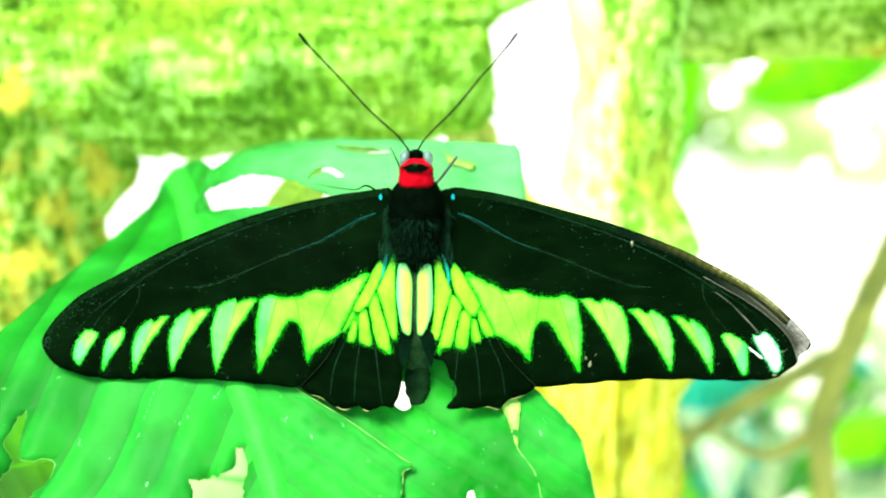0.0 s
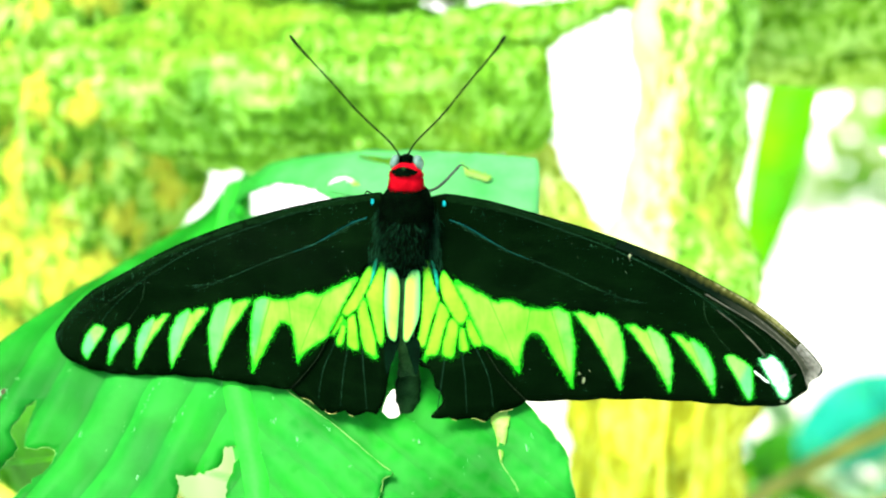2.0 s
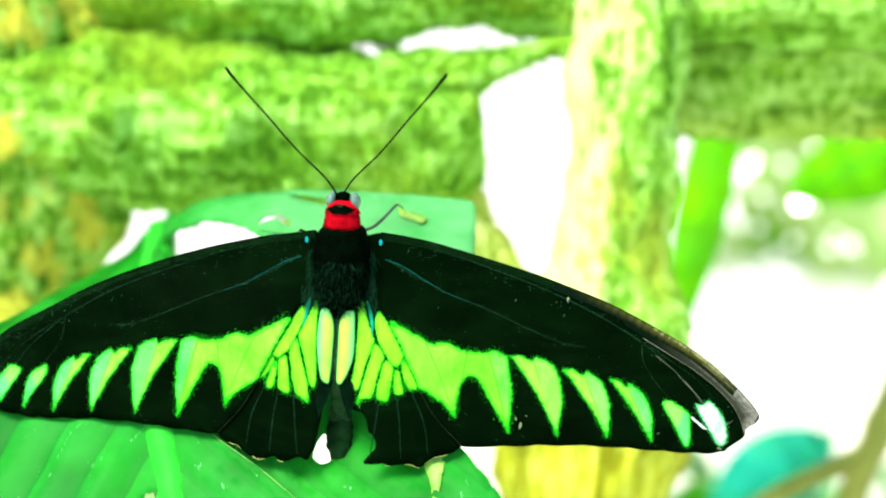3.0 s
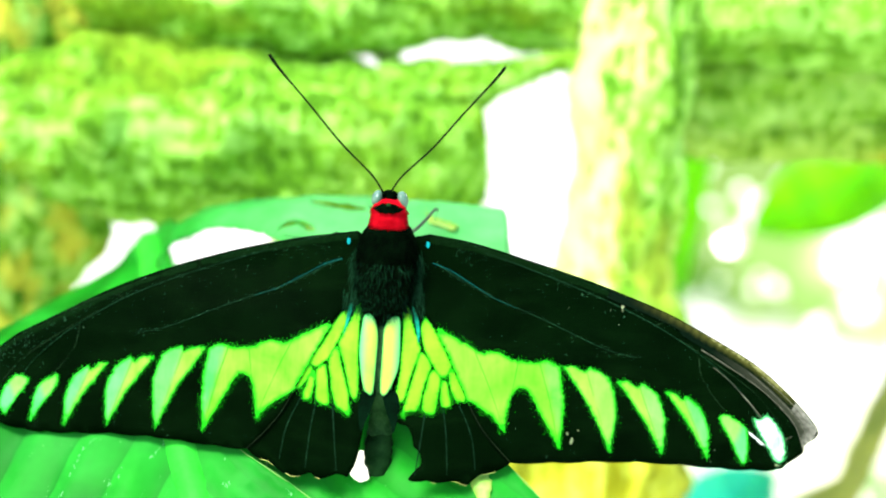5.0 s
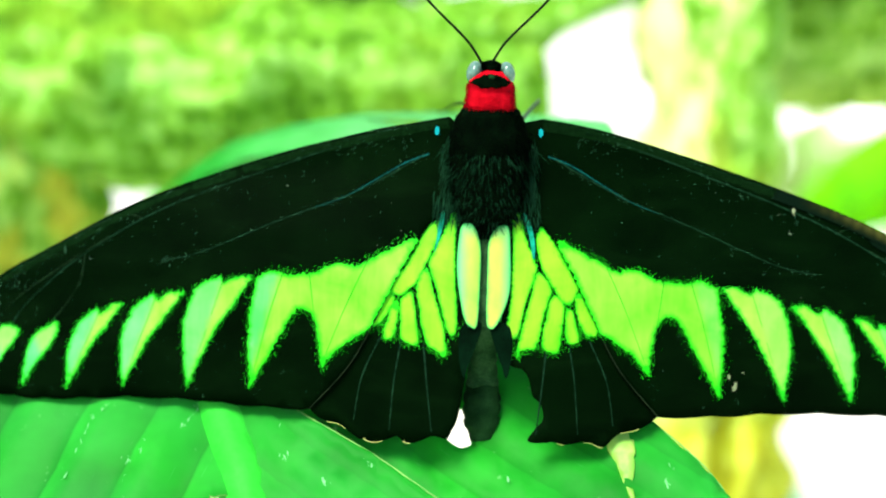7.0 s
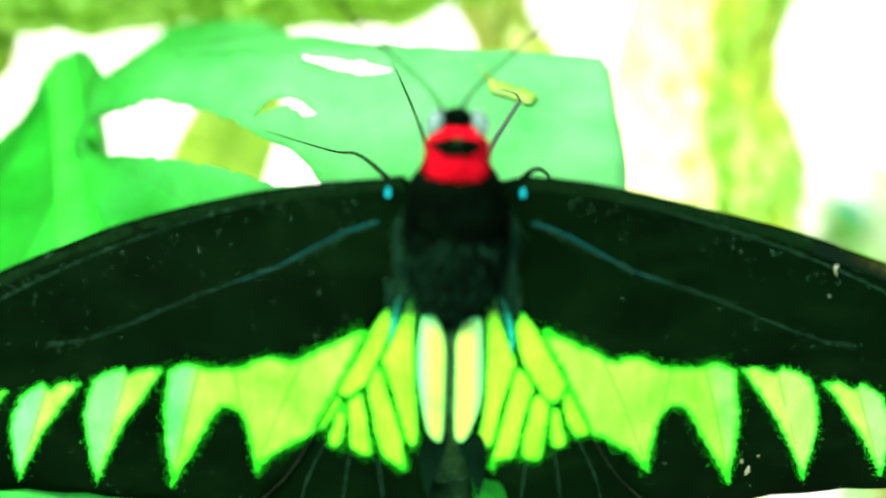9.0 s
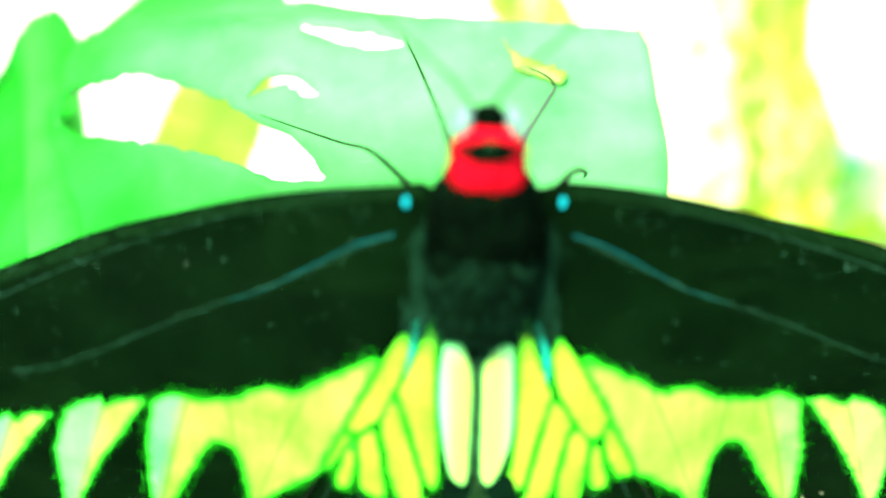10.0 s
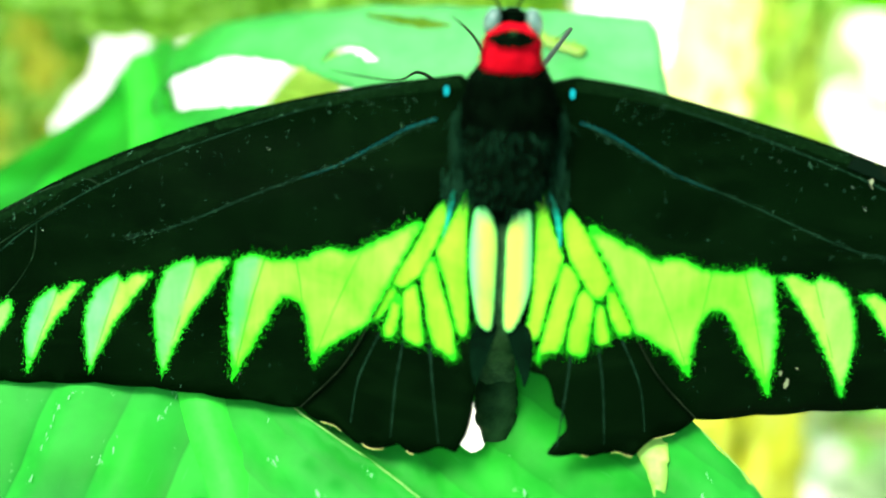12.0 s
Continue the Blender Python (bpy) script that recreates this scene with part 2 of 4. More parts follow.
WORN = worn_lit_mat("worn_grey_wing", (0.035, 0.040, 0.024), (0.26, 0.26, 0.21))
RAY = two_tone("pale_worn_vein", (0.02, 0.026, 0.014), (0.17, 0.17, 0.11), 700, 0.6)
# blown highlight on the outermost patch, painted white
HIGHLIGHT = wing_green("highlight_white_wing", (0.05, 0.48, 0.12), (0.50, 0.66, 0.50), (0.72, 0.74, 0.70), (0.66, 0.72, 0.66))
SCUFF = two_tone("bare_wing_fleck", (0.06, 0.10, 0.03), (0.22, 0.26, 0.12), 500, 0.6)
CHAFED = two_tone("chafed_white_wing", (0.35, 0.42, 0.36), (0.70, 0.74, 0.70), 900, 0.6)
GOLD = worn_lit_mat("backlit_golden_wing_edge", (0.06, 0.065, 0.012), (0.40, 0.40, 0.16))
DUST = two_tone("strewn_teal_scales", (0.006, 0.05, 0.022), (0.05, 0.16, 0.075), 900, 0.6, Specular_IOR_Level=0.05)
DUST_PALE = two_tone("strewn_pale_scales", (0.06, 0.15, 0.08), (0.24, 0.34, 0.20), 900, 0.6, Specular_IOR_Level=0.1)
FAINT = two_tone("faint_green_vein", (0.006, 0.13, 0.003), (0.022, 0.25, 0.010), 300, 0.6, Specular_IOR_Level=0.05)
COSTA = two_tone("dark_green_wing_edge", (0.0007, 0.0055, 0.0010), (0.0026, 0.013, 0.0030), 1600, 0.6, Specular_IOR_Level=0.003)
SCALED = two_tone("scaly_grey_vein", (0.0006, 0.006, 0.002), (0.009, 0.036, 0.016), 1300, 0.6, Specular_IOR_Level=0.005)
BROWN_EDGE = two_tone("brown_wing_margin", (0.002, 0.006, 0.002), (0.014, 0.024, 0.010), 300, 0.6, Specular_IOR_Level=0.02)
HAIR = two_tone("dark_green_body_hair", (0.0016, 0.012, 0.0045), (0.008, 0.040, 0.017), 260, 0.9, Specular_IOR_Level=0.006)
SCRAP = two_tone("yellow_green_scrap", (0.06, 0.20, 0.006), (0.20, 0.34, 0.018), 300, 0.6)
BLUE = two_tone("blue_scales", (0.001, 0.13, 0.06), (0.004, 0.34, 0.20), 1700, 0.6, Specular_IOR_Level=0.05)
BLUE_DIM = two_tone("dim_blue_scales", (0.0003, 0.006, 0.006), (0.003, 0.085, 0.070), 2600, 0.6, Specular_IOR_Level=0.02)
BLUE_BRIGHT = two_tone("bright_blue_scales", (0.001, 0.20, 0.20), (0.004, 0.40, 0.40), 1500, 0.6, Specular_IOR_Level=0.05)
FUR = two_tone("black_body_hair", (0.0003, 0.0012, 0.0004), (0.0010, 0.0045, 0.0014), 500, 0.9, 0.8, Specular_IOR_Level=0.004)
RED = two_tone("red_collar_hair", (0.34, 0.001, 0.005), (0.56, 0.003, 0.012), 900, 0.85, 0.7, Specular_IOR_Level=0.02)
EYE_MAT = two_tone("grey_green_eye", (0.03, 0.09, 0.06), (0.13, 0.25, 0.18), 250, 0.2, 0.1, Specular_IOR_Level=0.45)
HORN = two_tone("dark_antenna_horn", (0.0008, 0.003, 0.0008), (0.003, 0.007, 0.002), 600, 0.5, Specular_IOR_Level=0.03)
LEG = two_tone("grey_green_leg", (0.006, 0.024, 0.008), (0.03, 0.065, 0.025), 300, 0.6)
ABDOMEN = two_tone("green_abdomen", (0.003, 0.024, 0.006), (0.030, 0.090, 0.028), 320, 0.6, Specular_IOR_Level=0.02)
FLAP = two_tone("dark_teal_flap", (0.0004, 0.003, 0.001), (0.0010, 0.009, 0.003), 300, 0.7, Specular_IOR_Level=0.005)
TAIL = two_tone("olive_tail_tip", (0.002, 0.014, 0.003), (0.009, 0.038, 0.010), 400, 0.6, Specular_IOR_Level=0.01)
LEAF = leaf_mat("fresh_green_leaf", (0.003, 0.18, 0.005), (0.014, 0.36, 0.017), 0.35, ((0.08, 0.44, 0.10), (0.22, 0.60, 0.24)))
RIB = two_tone("pale_green_midrib", (0.012, 0.31, 0.013), (0.026, 0.40, 0.026), 120, 0.5, Specular_IOR_Level=0.08)
TORN = two_tone("pale_torn_leaf", (0.10, 0.36, 0.02), (0.26, 0.46, 0.05), 120, 0.6)
RIM = two_tone("dry_yellowish_leaf_rim", (0.03, 0.24, 0.015), (0.20, 0.42, 0.07), 420, 0.7)
SCUFFED = two_tone("scuffed_leaf_skin", (0.05, 0.40, 0.07), (0.19, 0.55, 0.20), 500, 0.6)
DRY = two_tone("dry_leaf_edge", (0.16, 0.30, 0.03), (0.40, 0.44, 0.10), 200, 0.7)
MOSS = moss_mat("green_moss", (0.055, 0.18, 0.006), (0.14, 0.37, 0.017), (0.34, 0.65, 0.13), (0.21, 0.38, 0.014), (0.55, 1.0, 1.0))
MOSS_PALE = moss_mat("pale_yellow_moss", (0.05, 0.19, 0.006), (0.17, 0.42, 0.025), (0.44, 0.74, 0.18), (0.40, 0.52, 0.04), (1.0, 1.0, 0.5), (0.62, 0.68, 0.26), band=(1.0, 0.6, 0.07))
MOSS_LIGHT = moss_mat("light_green_moss", (0.05, 0.16, 0.006), (0.16, 0.37, 0.018), (0.38, 0.62, 0.13), (0.36, 0.38, 0.014), (0.45, 1.0, 1.0))
MOSS_BROWN = moss_mat("yellow_brown_moss", (0.05, 0.15, 0.005), (0.17, 0.34, 0.018), (0.42, 0.62, 0.12), (0.40, 0.38, 0.012), (0.5, 1.0, 1.0), patch=45)
MOSS_LICHEN = moss_mat("pale_lichen_moss", (0.10, 0.20, 0.01), (0.32, 0.44, 0.05), (0.70, 0.78, 0.28), (0.52, 0.54, 0.08), (1.0, 1.0, 0.5), band=(1.0, 0.6, 0.07))
MOSS_YELLOW = moss_mat("yellow_moss", (0.03, 0.11, 0.003), (0.11, 0.29, 0.01), (0.34, 0.58, 0.11), (0.60, 0.58, 0.05), (1.0, 1.0, 0.6), None, 95, band=(1.0, 0.6, 0.07), cover=0.49)
FAR_LEAF = leaf_mat("far_green_leaf", (0.16, 0.62, 0.002), (0.26, 0.76, 0.004), 0.5)
DEEP_LEAF = leaf_mat("deep_green_leaf", (0.02, 0.18, 0.002), (0.06, 0.30, 0.004), 0.3)
MINT_LEAF = leaf_mat("pale_mint_leaf", (0.40, 0.66, 0.34), (0.54, 0.76, 0.46), 0.4)
LIME_LEAF = leaf_mat("lime_green_leaf", (0.44, 0.70, 0.05), (0.66, 0.84, 0.18), 0.6)
OLIVE_LEAF = leaf_mat("pale_yellow_green_leaf", (0.48, 0.70, 0.30), (0.64, 0.80, 0.48), 0.5)
TEAL = leaf_mat("blue_green_leaf", (0.01, 0.36, 0.22), (0.02, 0.48, 0.34))
BARK = two_tone("brown_branch_bark", (0.10, 0.14, 0.012), (0.25, 0.28, 0.04), 60, 0.8, 0.6, 0.002)
BROWN_DOT = two_tone("brown_leaf_sore", (0.02, 0.03, 0.002), (0.07, 0.07, 0.006), 300, 0.8)
SOIL = two_tone("pale_sandy_soil", (0.48, 0.50, 0.36), (0.72, 0.70, 0.58), 3, 0.9, 0.6, 0.01)
GLOW = glow_backdrop()


# ---- mesh helpers ----
def part(name, bm, mat, parent=None, label="", smooth=True):
    me = bpy.data.meshes.new(name)
    bm.to_mesh(me)
    bm.free()
    me.materials.append(mat)
    if smooth:
        for p in me.polygons:
            p.use_smooth = True
    ob = new(name, me)
    if parent:
        ob.parent = parent
    if label:
        tagged(ob, label)
    return ob


def spline(ctrl, per=8, closed=False):
    """Points on a smooth curve through the control points."""
    c = [Vector(p) for p in ctrl]
    n = len(c)
    out = []
    for i in range(n if closed else n - 1):
        if closed:
            p0, p1, p2, p3 = c[i - 1], c[i], c[(i + 1) % n], c[(i + 2) % n]
        else:
            p0, p1, p2, p3 = c[max(i - 1, 0)], c[i], c[i + 1], c[min(i + 2, n - 1)]
        for k in range(per):
            t = k / per
            out.append(0.5 * ((2 * p1) + (p2 - p0) * t + (2 * p0 - 5 * p1 + 4 * p2 - p3) * t * t + (3 * p1 - p0 - 3 * p2 + p3) * t ** 3))
    if not closed:
        out.append(c[-1])
    return out


def resample(poly, step):
    """A closed outline in even steps."""
    out = []
    for a, b in zip(poly, poly[1:] + poly[:1]):
        a, b = Vector(a), Vector(b)
        n = max(1, round((b - a).length / step))
        out += [a.lerp(b, k / n) for k in range(n)]
    return out


def fringe(poly, step, amp, rng):
    """A closed outline with the ragged edge that scales give."""
    pts = resample(poly, step)
    out = []
    for i, p in enumerate(pts):
        d = (pts[(i + 1) % len(pts)] - pts[i - 1]).normalized()
        out.append(p + Vector((d.y, -d.x)) * rng.uniform(-amp, amp) * (2.4 if rng.random() < 0.25 else 1.0))
    return out


def within(p, poly):
    x, y, odd, j = p[0], p[1], False, len(poly) - 1
    for i in range(len(poly)):
        a, b = poly[i], poly[j]
        if (a[1] > y) != (b[1] > y) and x < (b[0] - a[0]) * (y - a[1]) / (b[1] - a[1]) + a[0]:
            odd = not odd
        j = i
    return odd


def sheet(outline, holes, step, surface, uv=None, inset=0.0, tone=None):
    """A sheet inside a flat outline with holes; surface(x, y) gives each point its place."""
    from mathutils.geometry import delaunay_2d_cdt
    loops = [outline] + list(holes)
    pts, edges = [], []
    for loop in loops:
        k = len(pts)
        pts += [Vector((p[0], p[1])) for p in loop]
        edges += [(k + i, k + (i + 1) % len(loop)) for i in range(len(loop))]
    rim = np.array([(p.x, p.y) for p in pts])
    xs, ys = [p[0] for p in outline], [p[1] for p in outline]
    rng = random.Random(5)
    y = min(ys) + step / 2
    while y < max(ys):
        x = min(xs) + step / 2
        while x < max(xs):
            q = (x + rng.uniform(-0.2, 0.2) * step, y + rng.uniform(-0.2, 0.2) * step)
            if np.min(np.hypot(rim[:, 0] - q[0], rim[:, 1] - q[1])) > step * 0.45 and within(q, outline) and not any(within(q, h) for h in holes):
                pts.append(Vector(q))
            x += step
        y += step
    vs, _, fs, *_ = delaunay_2d_cdt(pts, edges, [], 0, 1e-7)
    bm = bmesh.new()
    layer = bm.loops.layers.uv.new("UVMap") if uv else None
    depth = bm.verts.layers.float.new("inset") if inset else None
    hue = bm.verts.layers.float.new("tone") if tone else None
    made = [bm.verts.new(surface(v.x, v.y)) for v in vs]
    if tone:
        for v, b in zip(vs, made):
            b[hue] = tone(v.x, v.y)
    if inset:
        for v, b in zip(vs, made):
            b[depth] = min(1.0, float(np.min(np.hypot(rim[:, 0] - v.x, rim[:, 1] - v.y))) / inset)
    for f in fs:
        c = sum((vs[i] for i in f), Vector((0, 0))) / len(f)
        if not within(c, outline) or any(within(c, h) for h in holes):
            continue
        face = bm.faces.new([made[i] for i in f])
        if uv:
            for loop, i in zip(face.loops, f):
                loop[layer].uv = uv(vs[i].x, vs[i].y)
    loose = [v for v in bm.verts if not v.link_faces]
    bmesh.ops.delete(bm, geom=loose, context="VERTS")
    return bm


def loose_scales(bm, outline, surface, rng, per=1.7, reach=0.32, below=1e9):
    """Single scales strewn over the rim of a patch, thinner further out, where it lies below a height."""
    for i, p in enumerate(outline):
        if p.y > below:
            continue
        along = (outline[(i + 1) % len(outline)] - outline[i - 1]).normalized()
        for _ in range(int(per * 2.2 + rng.random())):
            out = Vector((along.y, -along.x)) * rng.gauss(0, reach)
            q = p + out + along * rng.uniform(-0.15, 0.15)
            if within(q, outline):
                continue
            u = Vector((rng.uniform(-0.4, 0.4), 1.0)).normalized() * rng.uniform(0.04, 0.09)
            v = Vector((u.y, -u.x)) * rng.uniform(0.5, 0.9)
            bm.faces.new([bm.verts.new(surface(*w)) for w in (q - u, q + v, q + u, q - v)])
    return bm


def solid(ob, thickness):
    m = ob.modifiers.new("thickness", "SOLIDIFY")
    m.thickness, m.offset = thickness, 0.0
    return ob


def tube(path, radii, sides=10, rough=0.0, seed=0):
    """A round tapering limb along a path, closed at its ends; rough: unevenness as a share of the radius."""
    bm = bmesh.new()
    path = [Vector(p) for p in path]
    rings = []
    side = None
    mean = float(np.mean(radii))
    for i, p in enumerate(path):
        d = (path[min(i + 1, len(path) - 1)] - path[max(i - 1, 0)]).normalized()
        side = (side - d * side.dot(d)).normalized() if side else d.orthogonal().normalized()
        up = d.cross(side)
        r = radii[i] if hasattr(radii, "__len__") else radii
        ring = []
        for k in range(sides):
            a = 2 * math.pi * k / sides
            v = side * math.cos(a) + up * math.sin(a)
            q = p + v * r
            if rough:
                q += v * r * rough * (noise.fractal(q / mean * 1.1 + Vector((seed, 0, 0)), 1.0, 2.0, 5))
            ring.append(bm.verts.new(q))
        rings.append(ring)
    for a, b in zip(rings, rings[1:]):
        for k in range(sides):
            bm.faces.new((a[k], a[(k + 1) % sides], b[(k + 1) % sides], b[k]))
    bm.faces.new(rings[0][::-1])
    bm.faces.new(rings[-1])
    bmesh.ops.recalc_face_normals(bm, faces=bm.faces)
    return bm


def blob(centre, size, u=24, v=14, rough=0.0):
    bm = bmesh.new()
    bmesh.ops.create_uvsphere(bm, u_segments=u, v_segments=v, radius=1.0)
    for w in bm.verts:
        k = 1 + rough * noise.fractal(w.co * 2.3, 1.0, 2.0, 3)
        w.co = Vector((w.co[i] * size[i] * k + centre[i] for i in range(3)))
    return bm


def loft(rings, sides=28, rough=0.0):
    """A closed body along y through oval rings of (y, half width, half height, height of the centre), in millimetres."""
    bm, made = bmesh.new(), []
    for y, w, h, c in rings:
        loop = []
        for k in range(sides):
            a = 2 * math.pi * k / sides
            q = Vector((w * math.copysign(abs(math.cos(a)) ** 0.85, math.cos(a)), y, c + h * math.sin(a)))
            q *= 1 + rough * noise.fractal(q * 0.6, 1.0, 2.0, 3)
            loop.append(bm.verts.new(q * MM))
        made.append(loop)
    for a, b in zip(made, made[1:]):
        for k in range(sides):
            bm.faces.new((a[k], a[(k + 1) % sides], b[(k + 1) % sides], b[k]))
    bm.faces.new(made[0])
    bm.faces.new(made[-1])
    bmesh.ops.recalc_face_normals(bm, faces=bm.faces)
    return bm


def smooth_rings(rings, per=5):
    """More rings between the given ones."""
    t = np.linspace(0, len(rings) - 1, (len(rings) - 1) * per + 1)
    r = np.array(rings)
    return [tuple(float(np.interp(k, range(len(rings)), r[:, i])) for i in range(4)) for k in t]


MM = 0.001


def strip(path, width, surface, lift):
    """A narrow raised vein on a surface, tapering to its end."""
    bm = bmesh.new()
    rows = []
    n = len(path)
    for i, p in enumerate(path):
        d = (path[min(i + 1, n - 1)] - path[max(i - 1, 0)]).normalized()
        o = Vector((-d.y, d.x)) * width * (1 - 0.55 * i / n) / 2
        a, b = p + o, p - o
        lo = Vector((0, 0, lift * 0.1))
        rows.append([bm.verts.new(surface(*a) + lo), bm.verts.new(surface(*p) + Vector((0, 0, lift))), bm.verts.new(surface(*b) + lo)])
    for a, b in zip(rows, rows[1:]):
        bm.faces.new((a[0], a[1], b[1], b[0]))
        bm.faces.new((a[1], a[2], b[2], b[1]))
    bmesh.ops.recalc_face_normals(bm, faces=bm.faces)
    return bm


# ---- the butterfly: x across, y towards the head, z off the wings; millimetres in the tables ----
LEADING = {1: ((7.8, 11.2), (13.1, 10.4), (19.0, 9.1), (30.8, 5.7), (42.8, 1.8), (54.6, -2.7), (66.5, -8.8), (72.6, -12.7), (79.0, -18.4), (83.3, -23.4)),
           -1: ((5.8, 11.2), (11.5, 10.2), (16.3, 9.4), (28.5, 6.4), (41.0, 2.3), (53.4, -2.6), (66.0, -9.0), (72.6, -12.5), (77.9, -16.8), (81.4, -20.7), (82.9, -23.2))}
MARGIN = {1: ((82.9, -25.4), (81.1, -26.7), (80.8, -28.2), (79.3, -29.6), (77.8, -30.8), (75.7, -31.7), (69.6, -31.9), (62.3, -31.6), (53.4, -31.2), (42.6, -31.1), (34.4, -31.4), (25.2, -31.2)),
          -1: ((82.9, -25.3), (81.9, -27.2), (79.4, -29.4), (75.5, -30.7), (69.1, -31.5), (62.6, -31.5), (53.4, -31.0), (42.9, -31.0), (34.4, -31.4), (25.2, -31.2))}
INNER = ((19.6, -24.8), (16.2, -18.9), (13.0, -12.5), (9.7, -6.2), (5.9, -1.3))
HIND = ((22.4, -32.3), (18.5, -33.7), (16.6, -34.6), (13.0, -33.7), (10.3, -33.9), (6.2, -33.0), (4.3, -26.7), (3.1, -19.3))
HIND_INNER = {-1: ((4.6, -32.6), (3.4, -29.0), (2.6, -24.0), (2.2, -19.3)), 1: ((7.9, -31.2), (8.3, -29.2), (6.9, -27.3), (6.0, -24.5), (3.4, -22.6), (2.2, -19.3))}
TEETH = [((53.6, -16.9), (57.3, -17.8), (60.5, -19.7), (62.7, -30.1)), ((44.3, -15.1), (48.7, -15.6), (52.2, -17.2), (54.0, -29.5)), ((34.0, -12.6), (38.5, -12.9), (42.7, -14.0), (44.0, -29.4))]
BAND = ((10.7, -6.1), (15.5, -8.7), (18.7, -10.3), (21.3, -10.1), (24.4, -11.4), (28.3, -12.0), (31.3, -11.6), (33.5, -12.7), (34.7, -20.2), (34.3, -28.8), (30.3, -21.8), (27.7, -17.5), (25.9, -17.0), (24.3, -19.5), (23.6, -25.4), (21.1, -22.3), (17.7, -19.9))
# the two outermost patches, of either wing
END_TEETH = {1: (((70.9, -21.9), (72.3, -21.9), (73.3, -21.1), (75.0, -22.4), (76.5, -24.6), (77.3, -27.5), (77.1, -29.9), (75.7, -30.1), (74.2, -27.6), (72.4, -24.7)),
                 ((64.4, -22.1), (65.4, -21.1), (67.4, -22.0), (69.6, -23.7), (70.1, -26.5), (70.3, -28.9), (69.9, -30.7), (68.6, -29.5), (66.5, -25.5))),
             -1: (((75.6, -27.9), (76.0, -26.1), (74.9, -23.0), (73.2, -21.1), (71.9, -20.4), (70.0, -21.2), (70.7, -22.7), (72.7, -25.3), (74.8, -28.5)),
                  ((69.7, -29.7), (69.5, -27.5), (68.6, -23.8), (67.5, -21.9), (65.5, -20.6), (63.9, -19.9), (64.1, -21.7), (65.7, -24.2), (67.7, -26.8)))}
# cells of the hind wing, of either wing, from the fore wing inwards
CELLS_OUTER = {-1: (((13.8, -13.4), (11.7, -10.4), (10.1, -7.7), (9.0, -5.3), (7.8, -3.9), (6.7, -4.0), (7.1, -6.2), (8.0, -8.5), (10.0, -12.4), (11.1, -13.5), (12.2, -14.3), (12.9, -14.1)),
                    ((13.6, -14.0), (13.0, -14.7), (13.7, -16.4), (14.7, -17.9), (15.8, -18.8), (16.2, -18.0), (14.8, -15.5)),
                    ((13.0, -15.1), (12.4, -15.4), (12.5, -17.6), (12.9, -19.7), (13.8, -20.5), (14.5, -19.9), (13.8, -17.1))),
               1: (((12.4, -14.5), (11.6, -15.1), (10.6, -14.4), (9.5, -12.7), (8.1, -10.4), (7.3, -8.1), (7.1, -5.4), (7.8, -4.3), (8.9, -5.6), (10.3, -7.5), (12.4, -11.4), (13.1, -12.8)),
                   ((12.9, -13.8), (13.4, -13.5), (14.9, -16.3), (16.2, -18.5), (15.4, -19.5), (14.0, -19.0), (12.8, -15.9)),
                   ((11.4, -15.8), (12.3, -15.8), (12.9, -17.9), (13.3, -20.0), (12.3, -20.5), (11.4, -19.9), (11.3, -17.9)))}
CELLS_INNER = {-1: (((12.1, -14.8), (10.6, -13.7), (10.1, -15.3), (9.8, -17.7), (9.5, -20.7), (10.4, -21.0), (11.9, -20.2), (12.1, -17.6)),
                    ((9.9, -12.7), (8.4, -10.3), (7.4, -13.8), (6.5, -16.4), (5.8, -19.0), (5.5, -22.4), (6.6, -21.8), (8.1, -20.9), (9.0, -18.6), (9.4, -16.0)),
                    ((8.2, -9.9), (7.5, -7.8), (6.4, -5.6), (4.9, -2.6), (4.4, -3.0), (4.5, -6.3), (4.5, -10.3), (4.1, -15.6), (4.2, -18.9), (4.9, -19.5), (5.7, -18.0), (7.1, -13.1))),
               1: (((9.6, -13.7), (11.0, -14.8), (11.1, -16.8), (10.7, -19.5), (10.3, -21.6), (8.9, -21.5), (8.0, -20.4), (8.8, -15.7)),
                   ((7.3, -10.5), (9.2, -12.7), (8.8, -14.7), (8.0, -17.4), (7.6, -19.8), (6.8, -21.1), (5.1, -21.4), (4.4, -22.4), (4.8, -19.7), (6.3, -14.0)),
                   ((3.7, -2.6), (4.7, -2.7), (5.5, -5.6), (6.7, -8.7), (7.2, -10.2), (6.35, -12.7), (5.5, -15.3), (4.75, -18.7), (4.0, -19.7), (2.9, -18.7), (3.4, -15.3), (3.7, -8.1)))}
BLUE_WEDGE = {-1: ((6.8, -2.9), (6.1, -2.4), (6.4, -4.8), (7.0, -6.8), (7.5, -8.2), (7.2, -6.2)), 1: ((5.2, -2.4), (5.7, -2.9), (6.6, -5.1), (6.9, -7.6), (6.6, -8.7), (6.0, -5.5))}
PADS = {-1: ((3.7, -4.3), (3.0, -3.8), (2.0, -4.1), (1.2, -5.8), (0.85, -8.1), (0.9, -11.4), (1.2, -17.6), (2.2, -18.0), (3.2, -16.5), (4.1, -11.6), (4.2, -8.3), (4.0, -6.0)),
        1: ((0.7, -5.1), (1.4, -4.3), (2.4, -4.0), (3.1, -4.6), (3.3, -7.4), (3.4, -10.7), (3.1, -14.0), (1.5, -17.7), (0.5, -18.2), (0.05, -16.8), (0.1, -10.1), (0.15, -6.8))}
